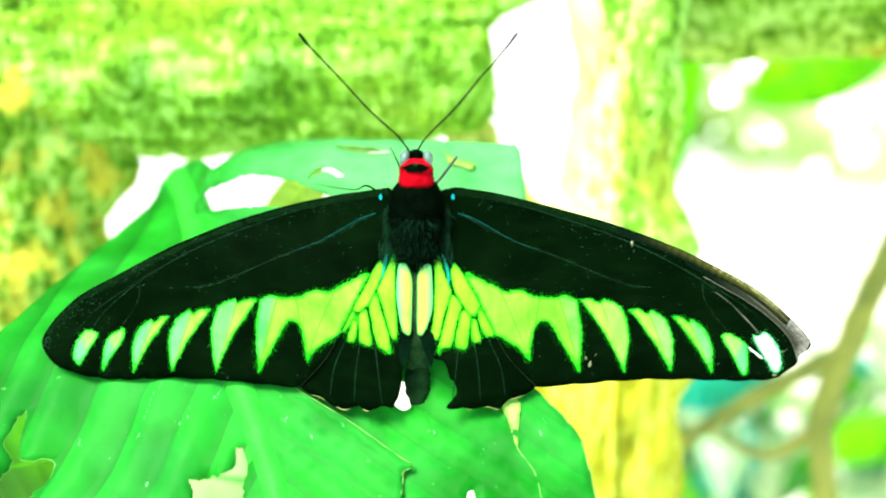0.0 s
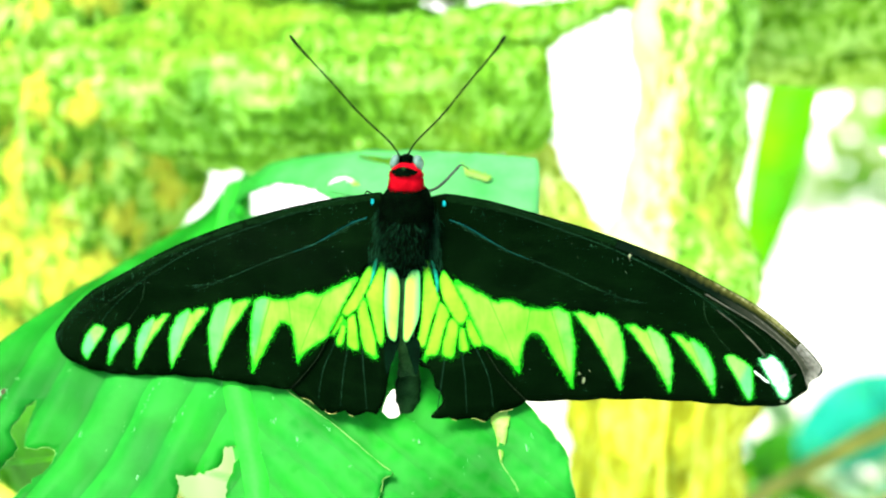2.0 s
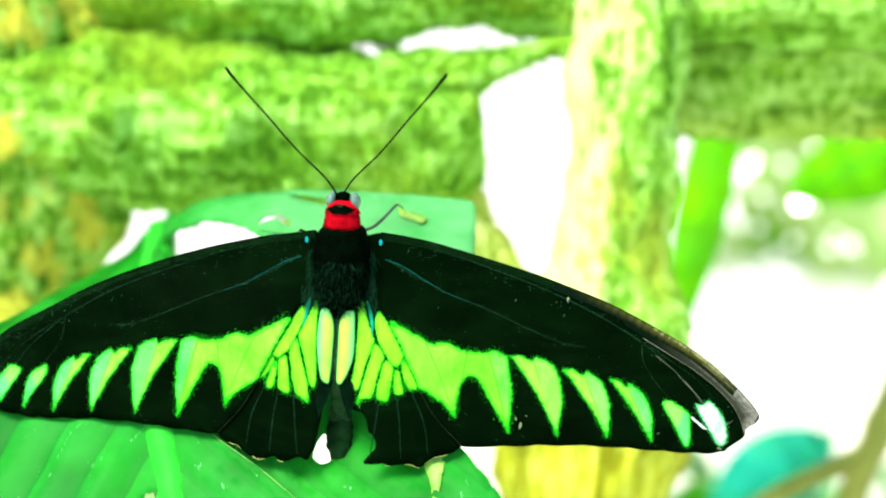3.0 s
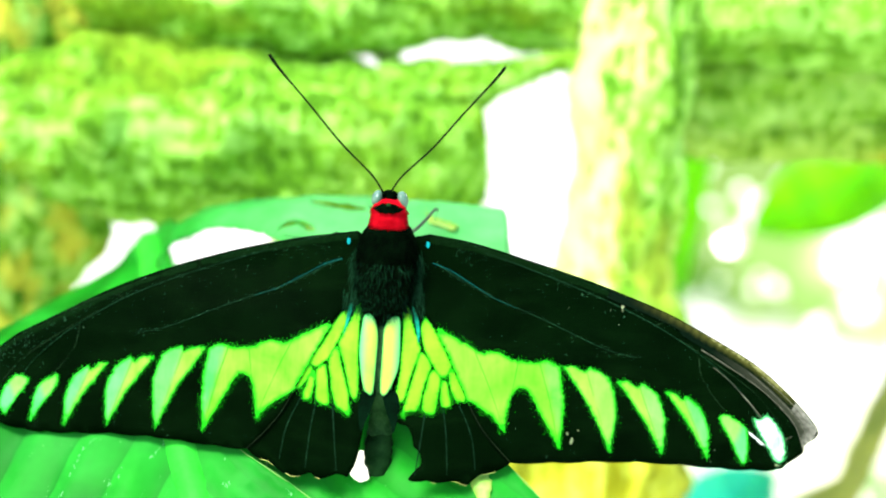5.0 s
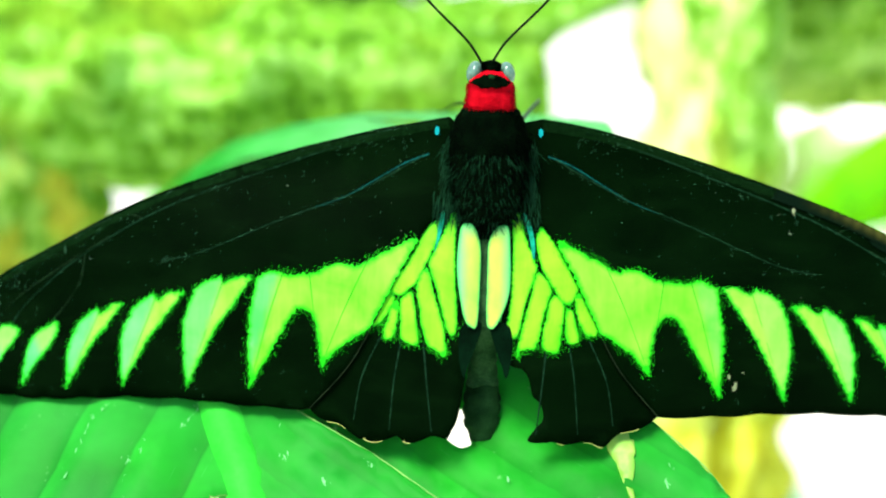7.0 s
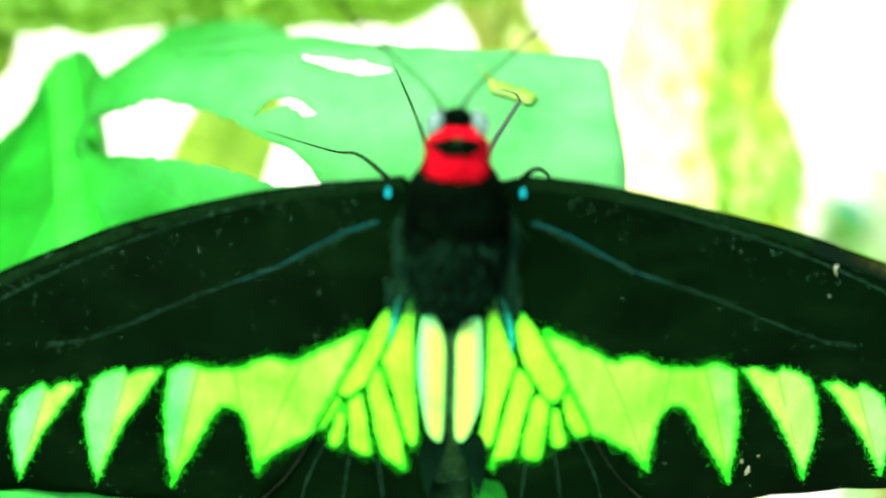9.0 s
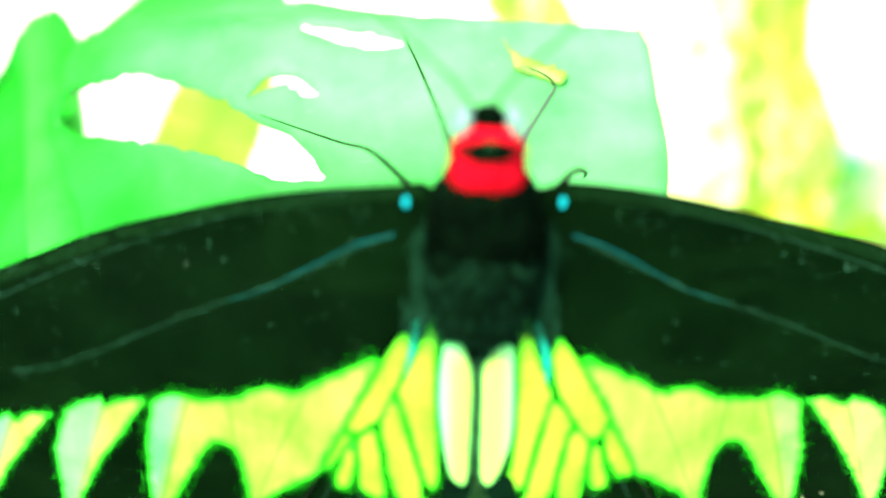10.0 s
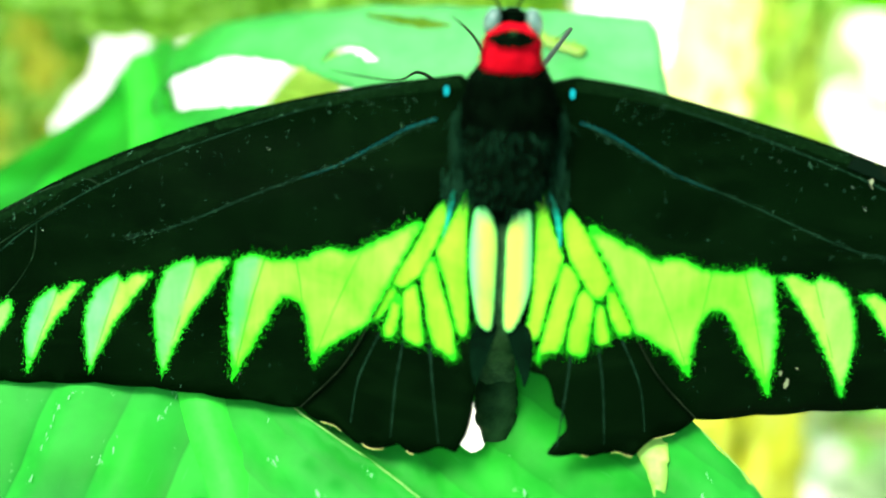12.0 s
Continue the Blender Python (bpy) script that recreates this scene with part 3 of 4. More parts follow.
HIND_RAYS = (((11.9, -20.5), (12.8, -26.2), (13.3, -33.0)), ((14.9, -20.2), (17.5, -26.1), (18.5, -32.2)), ((8.7, -20.9), (8.1, -26.4), (7.3, -32.7)))
STREAK = ((9.1, 5.7), (18.6, 0.5), (29.7, -4.0), (41.8, -9.2), (48.0, -10.6))
UPPER_VEIN = ((14.0, 9.4), (20.3, 7.5), (30.0, 4.1), (42.8, -0.7), (51.6, -4.7), (59.8, -9.6), (64.4, -13.1), (69.2, -17.6), (71.7, -21.3))
FINE_VEINS = (((51.3, -4.6), (53.9, -4.0), (59.8, -6.0), (65.1, -8.8), (72.8, -13.8), (78.0, -19.5)), ((59.8, -9.6), (60.2, -13.2), (62.4, -16.9), (65.5, -20.5)),
              ((56.2, -7.1), (62.9, -11.2), (70.6, -16.6), (75.6, -22.0)))
ANTENNA = ((21.5, 43.1), (19.5, 40.4), (14.0, 34.1), (8.5, 27.6), (3.1, 22.3), (1.3, 20.1))


def ring(points, step, amp, seed, smooth=4):
    rng = random.Random(seed)
    return fringe(spline([Vector(p) for p in points], smooth, True), step, amp, rng)


def wing_height(x, y):
    """The wings rise towards the body and the tail, and droop to the tips (millimetres)."""
    return math.exp(-(x / 26) ** 2) * max(0.0, 2.2 - 0.25 * y) - 3.0 * (x / 82) ** 2 - 4.5 * min(1.0, max(0.0, (y + 12) / 15)) * min(1.0, abs(x) / 40)


def on_wing(side, lift):
    def place(x, y):
        corrugation = 0.10 * math.sin(1.1 * y + 0.25 * abs(x)) * min(1.0, abs(x) / 30)
        stretch = 1 + side * 0.021 * x / 82
        if side > 0:
            droop = 2.5 * max(0.0, (x - 45) / 37) ** 2 * min(1.0, max(0.0, (y + 26) / 12))
            return Vector((x * stretch, y, wing_height(x, y) - droop + lift + corrugation)) * MM
        # the other wing bends back towards its tip
        u = max(0.0, x - 38)
        bend = 0.28 * u * u / (u + 25) * min(1.0, max(0.3, (y + 33) / 20))
        bend += 2.2 * min(1.0, max(0.0, (x - 8) / 14)) * min(1.0, max(0.0, (54 - x) / 12)) * min(1.0, max(0.0, (y + 6) / 10))
        return Vector((-x * stretch - bend * (x + 15) / 225, y + bend * (y - 50) / 225, wing_height(x, y) - bend + lift + corrugation)) * MM
    return place


def mm(points):
    return [Vector(p) for p in points]


def tooth(t):
    """One green tooth: a shoulder of three points and the tip at the margin."""
    a, b, c, tip = mm(t)
    size = (c - tip).length
    bulge = c.lerp(tip, 0.45) + Vector((0.09, 0.02)) * size
    hollow = a.lerp(tip, 0.5) + Vector((0.05, 0.01)) * size
    dip = b + Vector((-0.2, -0.7))
    return [a, a.lerp(b, 0.5) + Vector((0, 0.25)), dip, b + Vector((0.4, 0.2)), c.lerp(b, 0.4) + Vector((0, 0.2))] + spline([c, bulge, tip], 6)[1:] + spline([tip, hollow, a], 6)[1:-1]


def scalloped(points, n, depth):
    out = []
    for i, p in enumerate(points):
        s = i / max(1, len(points) - 1)
        out.append(p + Vector((0, depth * abs(math.sin(math.pi * n * s)))))
    return out


def flecks(count, side, rng, where, long=(0.12, 0.5), wide=(0.03, 0.07), lift=0.14):
    """Single loose scales and fine scratches strewn over a wing; where(rng) gives their places."""
    bm, surface = bmesh.new(), on_wing(side, lift)
    for _ in range(count):
        p = where(rng)
        a = rng.gauss(math.pi / 2, 0.7)
        d = Vector((math.cos(a), math.sin(a))) * rng.uniform(*long) * (0.35 if rng.random() < 0.6 else 1.0) / 2
        o = Vector((-d.y, d.x)).normalized() * rng.uniform(*wide) / 2
        bm.faces.new([bm.verts.new(surface(*q)) for q in (p - d - o, p - d + o, p + d + o * 0.4, p + d - o * 0.4)])
    return bm


def wing_side(body, side):
    rng = random.Random(11 if side > 0 else 12)
    edge_points, edge_margin = LEADING[side], MARGIN[side]
    lead, inner = spline(mm((*edge_points, edge_margin[0])), 6), spline(mm((edge_margin[-1], *INNER)), 6)
    corner = 4 if side > 0 else 3
    far_end = spline(mm(edge_margin[:corner + 1]), 4)
    margin = far_end + scalloped(spline(mm(edge_margin[corner:]), 8), 8, -0.28)[1:]
    outline = resample(lead + margin[1:] + inner[1:] + [Vector((3.0, -1.0)), Vector((3.0, 8.0)), Vector((5.0, 10.6))], 0.8)
    fore = solid(part("forewing", sheet(outline, [], 1.5, on_wing(side, 0.0)), BLACK, body), 0.00016)
    # black hind wing with a wavy pale-edged margin
    hm = spline(mm((edge_margin[-1], *HIND[:-2], *HIND_INNER[side])), 6)
    hm = scalloped(hm, 7, -0.65)
    hind_outline = resample([Vector((2.5, -1.0)), Vector((4.4, 1.5)), Vector((10.8, -4.2)), Vector((17.0, -18.0)), Vector((23.5, -28.5))] + hm + [Vector((2.5, -8.0))], 0.7)
    hind = solid(part("hindwing", sheet(hind_outline, [], 1.6, on_wing(side, -0.6)), BLACK, body), 0.00016)
    for a, b in ((6, 11), (17, 23), (28, 31)):
        part("pale_edge", strip(hm[a:b], 0.14, on_wing(side, -0.5), 0.0001), DRY, hind, "thin pale worn edge")
    part("margin", strip(inner[:len(inner) * 6 // 10], 0.16, on_wing(side, 0.1), 0.00008), BROWN_EDGE, fore, "thin brown wing margin")
    # green teeth and band
    for i, t in enumerate(TEETH):
        rim = fringe(tooth(t), 0.24, 0.13, rng)
        top, tip = Vector(t[1]), Vector(t[3])
        along = (tip - top).normalized()
        share = ((0.75, 0.45, 0.2) if side > 0 else (0.9, 0.85, 0.7))[i]

        def outer_half(x, y):
            d = (Vector((x, y)) - top).dot(Vector((-along.y, along.x)))
            return share * min(1.0, max(0.0, 0.5 + d / 0.8))
        bm = loose_scales(sheet(rim, [], 0.6, on_wing(side, 0.26), inset=0.8, tone=outer_half), rim, on_wing(side, 0.26), rng, 2.2, 0.3)
        part("green_tooth", bm, MINT, fore)
        part("vein", strip([top + Vector((0, -0.3)), top.lerp(tip, 0.5), tip], 0.09, on_wing(side, 0.30), 0.00003), FAINT, fore)
    for i, patch in enumerate(END_TEETH[side]):
        rim = fringe(spline(mm(patch), 4, True), 0.22, 0.11, rng)
        centre = sum(mm(patch), Vector((0, 0))) / len(patch)
        lean = Vector((0.92, -0.35))

        def outer_part(x, y):
            return 0.35 + 0.6 * min(1.0, max(0.0, 0.5 + (Vector((x, y)) - centre).dot(lean) / 1.0))
        bm = loose_scales(sheet(rim, [], 0.5, on_wing(side, 0.26), inset=0.7, tone=outer_part), rim, on_wing(side, 0.26), rng, 2.2, 0.28)
        part("green_tooth", bm, HIGHLIGHT if side > 0 and i == 0 else MINT, fore, "white end patch with painted highlight" if side > 0 and i == 0 else "")
    rim = fringe(spline(mm(BAND[:8]), 5) + spline(mm(BAND[7:10]), 4)[1:] + spline(mm(BAND[9:15]), 4)[1:] + spline(mm(BAND[14:]), 4)[1:] + mm([(x + 0.12, y) for x, y in INNER[1:4]]), 0.24, 0.14, rng)

    def beyond_vein(x, y):
        return (0.3 if side > 0 else 0.75) * min(1.0, max(0.0, (x - 29.8 + 0.28 * (y + 12)) / 0.8))
    bm = loose_scales(sheet(rim, [], 0.8, on_wing(side, 0.26), inset=1.0, tone=beyond_vein), rim, on_wing(side, 0.26), rng, 2.4, 0.42)
    part("green_band", bm, GREEN, fore)
    for cell in CELLS_OUTER[side] + CELLS_INNER[side]:
        rim = fringe(spline(mm(cell), 4, True), 0.22, 0.07, rng)
        low = min(q[1] for q in cell)
        bm = loose_scales(sheet(rim, [], 0.6, on_wing(side, -0.32), inset=0.55), rim, on_wing(side, -0.32), rng, 3.4, 0.42, low + 2.0)
        loose_scales(bm, rim, on_wing(side, -0.32), rng, 0.9, 0.24)
        part("green_cell", bm, YELLOW, hind)
    for path in (((16.8, -9.0), (20.2, -16.4), (23.2, -24.0)), ((25.6, -11.5), (24.8, -17.0), (23.7, -24.4)), ((29.6, -12.0), (31.8, -19.0), (34.0, -27.6))):
        part("vein", strip(spline(mm(path), 8), 0.13, on_wing(side, 0.30), 0.00005), FAINT, fore)
    # veins
    for path in HIND_RAYS:
        part("vein", strip(spline(mm(path), 6), 0.32, on_wing(side, -0.55), 0.00010), SCALED, hind)
    part("blue_streak", sheet(resample(spline(mm(BLUE_WEDGE[side]), 3, True), 0.3), [], 0.4, on_wing(side, -0.22)), BLUE, hind, "iridescent blue wedge")
    part("blue_streak", strip(spline(mm(((8.6, 5.8), (12.0, 4.5), (16.0, 2.2), (20.5, -0.4), (25.0, -2.2))), 10), 0.26, on_wing(side, 0.07), 0.00009), BLUE_DIM, fore, "thin iridescent blue streak")
    part("vein", strip(spline(mm(STREAK), 8), 0.27, on_wing(side, 0.04), 0.00010), SCALED, fore)
    part("vein", strip(spline(mm(UPPER_VEIN), 8), 0.32, on_wing(side, 0.05), 0.00012), SCALED, fore)
    rim = [p + Vector((0.0, -1.0)) for p in mm(edge_points[:-1])]
    part("front_edge", strip(spline(rim, 6), 2.0, on_wing(side, 0.04), 0.00014), COSTA, fore, "raised dark green front edge of the wing")
    for path in FINE_VEINS:
        part("vein", strip(spline(mm(path), 8), 0.22, on_wing(side, 0.05), 0.00008), VEIN, fore)
    spot = [Vector((7.5 + 0.32 * math.cos(a), 9.15 + 0.62 * math.sin(a))) for a in np.linspace(0, 2 * math.pi, 14, endpoint=False)]
    part("blue_spot", sheet(spot, [], 0.4, on_wing(side, 0.2)), BLUE_BRIGHT, fore, "small iridescent blue spot")
    # strewn scales: thick along the front edge and the veins, thin elsewhere
    shore = spline(mm(edge_points[1:]), 12)
    veins = spline(mm(STREAK), 12)

    def near_edge(r):
        return r.choice(shore) + Vector((r.uniform(-0.6, 0.6), -abs(r.gauss(0.9, 2.0)) - 0.2))

    def near_vein(r):
        return r.choice(veins) + Vector((r.uniform(-0.6, 0.6), r.gauss(0, 0.32)))

    def anywhere(r):
        while True:
            q = Vector((r.uniform(8, 80), r.uniform(-31, 9)))
            if within(q, outline):
                return q
    tagged(part("wing_dust", flecks(400, side, rng, near_edge, (0.12, 0.55), (0.04, 0.09)), DUST, fore), kind="stuff")
    tagged(part("wing_dust", flecks(160, side, rng, near_vein, (0.1, 0.3)), DUST, fore), kind="stuff")
    tagged(part("wing_dust", flecks(220 if side < 0 else 150, side, rng, anywhere, (0.1, 0.45), (0.03, 0.08)), DUST, fore), kind="stuff")
    tagged(part("wing_dust", flecks(14, side, rng, anywhere, (0.2, 0.8), (0.05, 0.12)), DUST_PALE, fore), kind="stuff")
    # pale fold beside the abdomen: a long rounded pad
    pad = spline(mm(PADS[side]), 4, True)
    mid = 2.5 if side < 0 else 1.75

    def puffed(x, y):
        e = max(0.0, 1 - ((x - mid) / 1.75) ** 2) ** 0.5
        return Vector((side * x, y, wing_height(x, y) + 0.1 + 0.8 * e)) * MM
    part("pale_fold", sheet(resample(pad, 0.3), [], 0.45, puffed, inset=0.55, tone=lambda x, y: min(1.0, max(0.0, (x - mid - 0.1) / 1.5, (y + 6.0) / 2.0))), PALE, hind, "pale silky cream-green fold")


def limb(body, name, points, radii, mat, label=""):
    part(name, tube(spline([Vector(p) * MM for p in points], 6), np.interp(np.linspace(0, 1, (len(points) - 1) * 6 + 1), np.linspace(0, 1, len(radii)), radii) * MM, 8), mat, body, label)


def butterfly():
    body = butterfly_base
    tagged(body, "black butterfly with green toothed wing bands and red collar on leaf", "butterfly")
    for side in (1, -1):
        wing_side(body, side)
    thorax = [(13.3, 2.8, 2.2, 0.0), (12.6, 3.9, 3.0, 0.2), (11.2, 4.9, 3.6, 0.5), (9.0, 5.6, 4.0, 0.9), (5.5, 5.8, 4.2, 1.2), (3.0, 5.5, 4.1, 1.5), (0.0, 4.9, 3.8, 1.8), (-3.0, 3.9, 3.1, 1.8), (-5.5, 2.5, 2.0, 1.6), (-7.5, 0.9, 0.9, 1.4)]
    part("thorax", loft(smooth_rings(thorax), 32, 0.03), FUR, body)

    def hair(count, seed, place, lean, long, wide, name, mat, parent, label=""):
        """Single tapering hairs: place(rng) gives the root and the outward way."""
        rng, bm = random.Random(seed), bmesh.new()
        for _ in range(count):
            p, n = place(rng)
            d = (n + Vector((rng.gauss(0, 0.35), lean + rng.gauss(0, 0.3), rng.uniform(-0.2, 0.3)))).normalized() * rng.uniform(*long)
            o = d.cross(n).normalized() * wide / 2
            m = p + d * 0.55 + n * 0.1
            bm.faces.new([bm.verts.new(q * MM) for q in (p - o, p + o, m + o * 0.7, p + d, m - o * 0.7)])
        return part(name, bm, mat, parent, label)

    def over_back(low, high, reach=1.0):
        def place(rng):
            y, a = rng.uniform(low, high), rng.uniform(0.08, 0.92) * math.pi
            w = float(np.interp(y, [-7.5, -5.5, -3, 0, 3, 9, 12.6], [0.9, 2.5, 3.9, 4.9, 5.5, 5.6, 3.9]))
            n = Vector((math.cos(a), 0.0, math.sin(a)))
            return Vector((n.x * w * reach, y, 1.5 + n.z * w * 0.73)), n
        return place

    def beside(rng):
        s, y = rng.choice((-1, 1)), rng.uniform(0.0, 8.5)
        return Vector((s * rng.uniform(5.0, 6.6), y, 1.2 + rng.uniform(0, 0.8))), Vector((s * 0.35, 0, 0.75))

    def above_pads(rng):
        s = rng.choice((-1, 1))
        return Vector((s * rng.uniform(3.4, 7.6) - 0.3, rng.uniform(-3.4, 0.6), 2.6)), Vector((s * 0.1, 0, 0.5))
    hair(1500, 3, over_back(-6.0, 12.0), -1.1, (0.7, 1.8), 0.09, "thorax_hair", FUR, body)
    hair(620, 5, over_back(-6.5, 6.0), -1.3, (0.8, 2.2), 0.10, "thorax_hair", HAIR, body, "dark green body hair")
    hair(200, 6, beside, -1.6, (1.6, 3.6), 0.10, "side_tuft", HAIR, body, "grey-green hair tufts at the wing bases")
    hair(150, 7, above_pads, -2.2, (1.4, 3.2), 0.11, "side_tuft", HAIR, body)
    collar = [(11.9, 2.6, 2.2, 0.6), (12.3, 3.3, 2.9, 0.7), (12.7, 3.55, 3.1, 0.75), (13.4, 3.45, 3.1, 0.8), (14.4, 3.3, 3.0, 0.9), (15.4, 3.3, 2.85, 0.9), (16.2, 3.05, 2.6, 0.8), (17.0, 2.5, 2.2, 0.7), (17.7, 1.6, 1.6, 0.6), (18.1, 0.6, 0.9, 0.5)]
    collar_ob = part("collar", loft(smooth_rings(collar), 32, 0.02), RED, body, "bright red hairy collar")

    def over_collar(rng):
        y, a = rng.uniform(12.3, 17.4), rng.uniform(0.0, 1.0) * math.pi
        w = float(np.interp(y, [11.9, 12.7, 13.4, 14.4, 15.4, 16.2, 17.4], [2.6, 3.5, 3.4, 3.25, 3.25, 3.0, 2.0]))
        n = Vector((math.cos(a), 0.0, math.sin(a)))
        return Vector((n.x * w, y, 0.8 + n.z * w * 0.86)), n
    hair(1100, 4, over_collar, -1.4, (0.35, 0.9), 0.09, "collar_hair", RED, collar_ob)
    # black crescent over the collar, flat below and arched above, with a small olive knob
    arch = [Vector(p) for p in ((-2.7, 15.95), (-2.0, 16.5), (-1.0, 16.95), (0, 17.1), (1.0, 16.95), (2.0, 16.5), (2.7, 15.95), (1.8, 15.45), (0.7, 15.2), (-0.7, 15.2), (-1.8, 15.45))]

    def on_collar(x, y):
        return Vector((x, y, 0.9 + 2.95 * math.sqrt(max(0.05, 1 - (x / 3.4) ** 2)) + 0.32 - 0.32 * max(0.0, y - 15.4))) * MM
    solid(part("collar_mark", sheet(ring(arch, 0.3, 0.08, 31), [], 0.4, on_collar), FUR, collar_ob, "black crescent mark"), 0.0003)
    part("collar_knob", blob((0, 16.75 * MM, 3.7 * MM), (0.55 * MM, 0.4 * MM, 0.35 * MM), 14, 8, 0.1), TAIL, collar_ob, "small olive knob")
    part("head", blob((0, 18.2 * MM, 0.5 * MM), (1.6 * MM, 1.15 * MM, 1.7 * MM), 20, 14, 0.1), FUR, body)
    hair(260, 8, lambda rng: (Vector((rng.uniform(-1.3, 1.3), rng.uniform(17.4, 18.6), 1.6)), Vector((0, 0.2, 1))), 0.9, (0.4, 1.0), 0.09, "head_hair", FUR, body)
    for side in (1, -1):
        eye = part("eye", blob((0, 0, 0), (1.15 * MM, 1.65 * MM, 1.7 * MM), 24, 16), EYE_MAT, body, "large pale grey-green eye")
        eye.location, eye.rotation_euler = (side * 2.35 * MM, 17.55 * MM, 0.3 * MM), (0, 0, side * 0.22)
        pts = [Vector((side * x - 1.4 * y / 43, y, 0.8 + 2.6 * (y - 20) / 23)) * MM for x, y in (*ANTENNA[:-1], (1.15, 19.6), (0.8, 18.8))]
        part("antenna", tube(spline(pts[::-1], 8), list(np.interp(np.linspace(0, 1, 49), [0, 0.75, 0.93, 1.0], [0.185, 0.18, 0.35, 0.22]) * MM), 8), HORN, body, "thin dark clubbed antenna")
    # abdomen with ringed grooves
    rings = []
    for i in range(64):
        y = -4.0 - 32.5 * i / 63
        w = float(np.interp(y, [-36.5, -35.5, -33, -30, -26, -22, -4], [0.6, 1.6, 2.75, 2.85, 2.25, 1.9, 1.8]))
        w *= 1 - 0.10 * (0.5 + 0.5 * math.cos(2 * math.pi * y / 1.9)) ** 3
        sunk = min(1.0, max(0.0, (-16 - y) / 12))
        rings.append((y, w, w * 0.85, wing_height(2, y) - 1.9 - 7.0 * sunk * sunk * (3 - 2 * sunk)))
    part("abdomen", loft(rings[:47], 24, 0.02), ABDOMEN, body, "dark green ringed abdomen")
    part("tail_tip", loft(rings[46:], 24, 0.02), TAIL, body, "olive tail tip")
    for side in (1, -1):
        flap = [Vector(p) for p in ((0.6, -17.5), (3.4, -18.0), (3.7, -22.0), (3.0, -25.0), (2.4, -23.5), (1.4, -21.0))]
        part("wing_flap", sheet(resample(spline(flap, 4, True), 0.5), [], 0.8, on_wing(side, 0.35)), FLAP, body, "dark teal inner wing flap")
    # legs, reaching back to the leaf
    limb(body, "leg", ((-2.5, 12, -1), (-4, 13.5, -12), (-6, 13, -30), (-7.6, 12, -45)), (0.28, 0.2, 0.15, 0.08), HORN)
    limb(body, "leg", ((3, 11, -2), (4.9, 10.7, -12.5), (8.5, 14.4, -18)), (0.36, 0.36, 0.28), LEG)
    limb(body, "leg", ((8.5, 14.4, -18), (8.7, 13.4, -24), (8.5, 11.2, -33), (8, 9, -41)), (0.2, 0.11, 0.09, 0.08), HORN)
    limb(body, "leg", ((-5, 8, -1), (-7.9, 7.9, -9), (-11.3, 8.8, -14), (-15.2, 5.7, -24), (-25, 5.0, -34)), (0.34, 0.3, 0.22, 0.14, 0.08), HORN)
    limb(body, "leg", ((5, 8, -1), (9.0, 9.8, -6), (12, 6, -15), (14, 0, -27)), (0.4, 0.32, 0.22, 0.12), HORN)
    # wear on one wing: a grey see-through tip, bare flecks
    rim_line = spline(mm(LEADING[1][5:]), 6)
    inner_line = spline(mm(((80.7, -27.6), (78.9, -22.9), (74.9, -18.5), (69.1, -14.0), (63.4, -10.1), (56.4, -6.2))), 6)
    worn = [p + Vector((-0.06, -0.12)) for p in rim_line] + mm([(82.6, -25.3), (81.1, -26.5)]) + inner_line

    outer_line = rim_line + mm([(83.1, -24.4), (82.6, -25.3), (81.6, -26.2)])

    def bared(x, y):
        d = min((Vector((x, y)) - p).length for p in outer_line)
        return max(0.0, 1 - d / 4.6) * min(1.0, max(0.0, (x - 62) / 12))
    part("worn_lit_edge", sheet(resample(worn, 0.6), [], 0.8, on_wing(1, 0.3), tone=bared), WORN, body, "worn grey wing tip")
    # backlight along the front edge, painted pale gold
    gold_edge = spline(mm(LEADING[1][4:9]), 8)
    gold = [p + Vector((-0.05, -0.1)) for p in gold_edge] + [p + Vector((-0.9, -1.5)) for p in gold_edge[::-1]]

    def backlit(x, y):
        d = min((Vector((x, y)) - p).length for p in gold_edge)
        return max(0.0, 1 - d / 1.5) * min(1.0, max(0.0, (x - 46) / 20)) * min(1.0, max(0.0, (79.5 - x) / 4))
    part("worn_lit_edge", sheet(resample(gold, 0.5), [], 0.5, on_wing(1, 0.42), tone=backlit), GOLD, body, "pale golden backlit front edge")
    for path, width in ((((60.0, -8.6), (69.1, -14.0), (74.9, -18.5), (78.9, -22.9), (80.7, -27.6)), 0.15), (((68.2, -16.9), (70.6, -19.4), (72.7, -21.9)), 0.2), (((62.4, -11.8), (65.6, -14.3), (68.2, -16.9)), 0.11), (((69.5, -12.8), (75.0, -17.4), (79.6, -22.0), (81.6, -25.8)), 0.13), (((72.0, -13.6), (77.2, -17.8), (81.0, -22.0), (82.3, -24.6)), 0.16), (((77.2, -25.8), (78.4, -24.9)), 0.1)):
        part("pale_ray", strip(spline(mm(path), 8), width, on_wing(1, 0.40), 0.00006), RAY, body)
    slash = fringe([Vector(p) for p in ((69.9, -24.5), (70.4, -24.4), (72.0, -25.7), (73.4, -26.8), (73.2, -27.0), (71.7, -26.0))], 0.3, 0.1, random.Random(77))
    part("bare_fleck", sheet(slash, [], 0.4, on_wing(1, 0.32)), CHAFED, body, "white bare scratch on the wing")
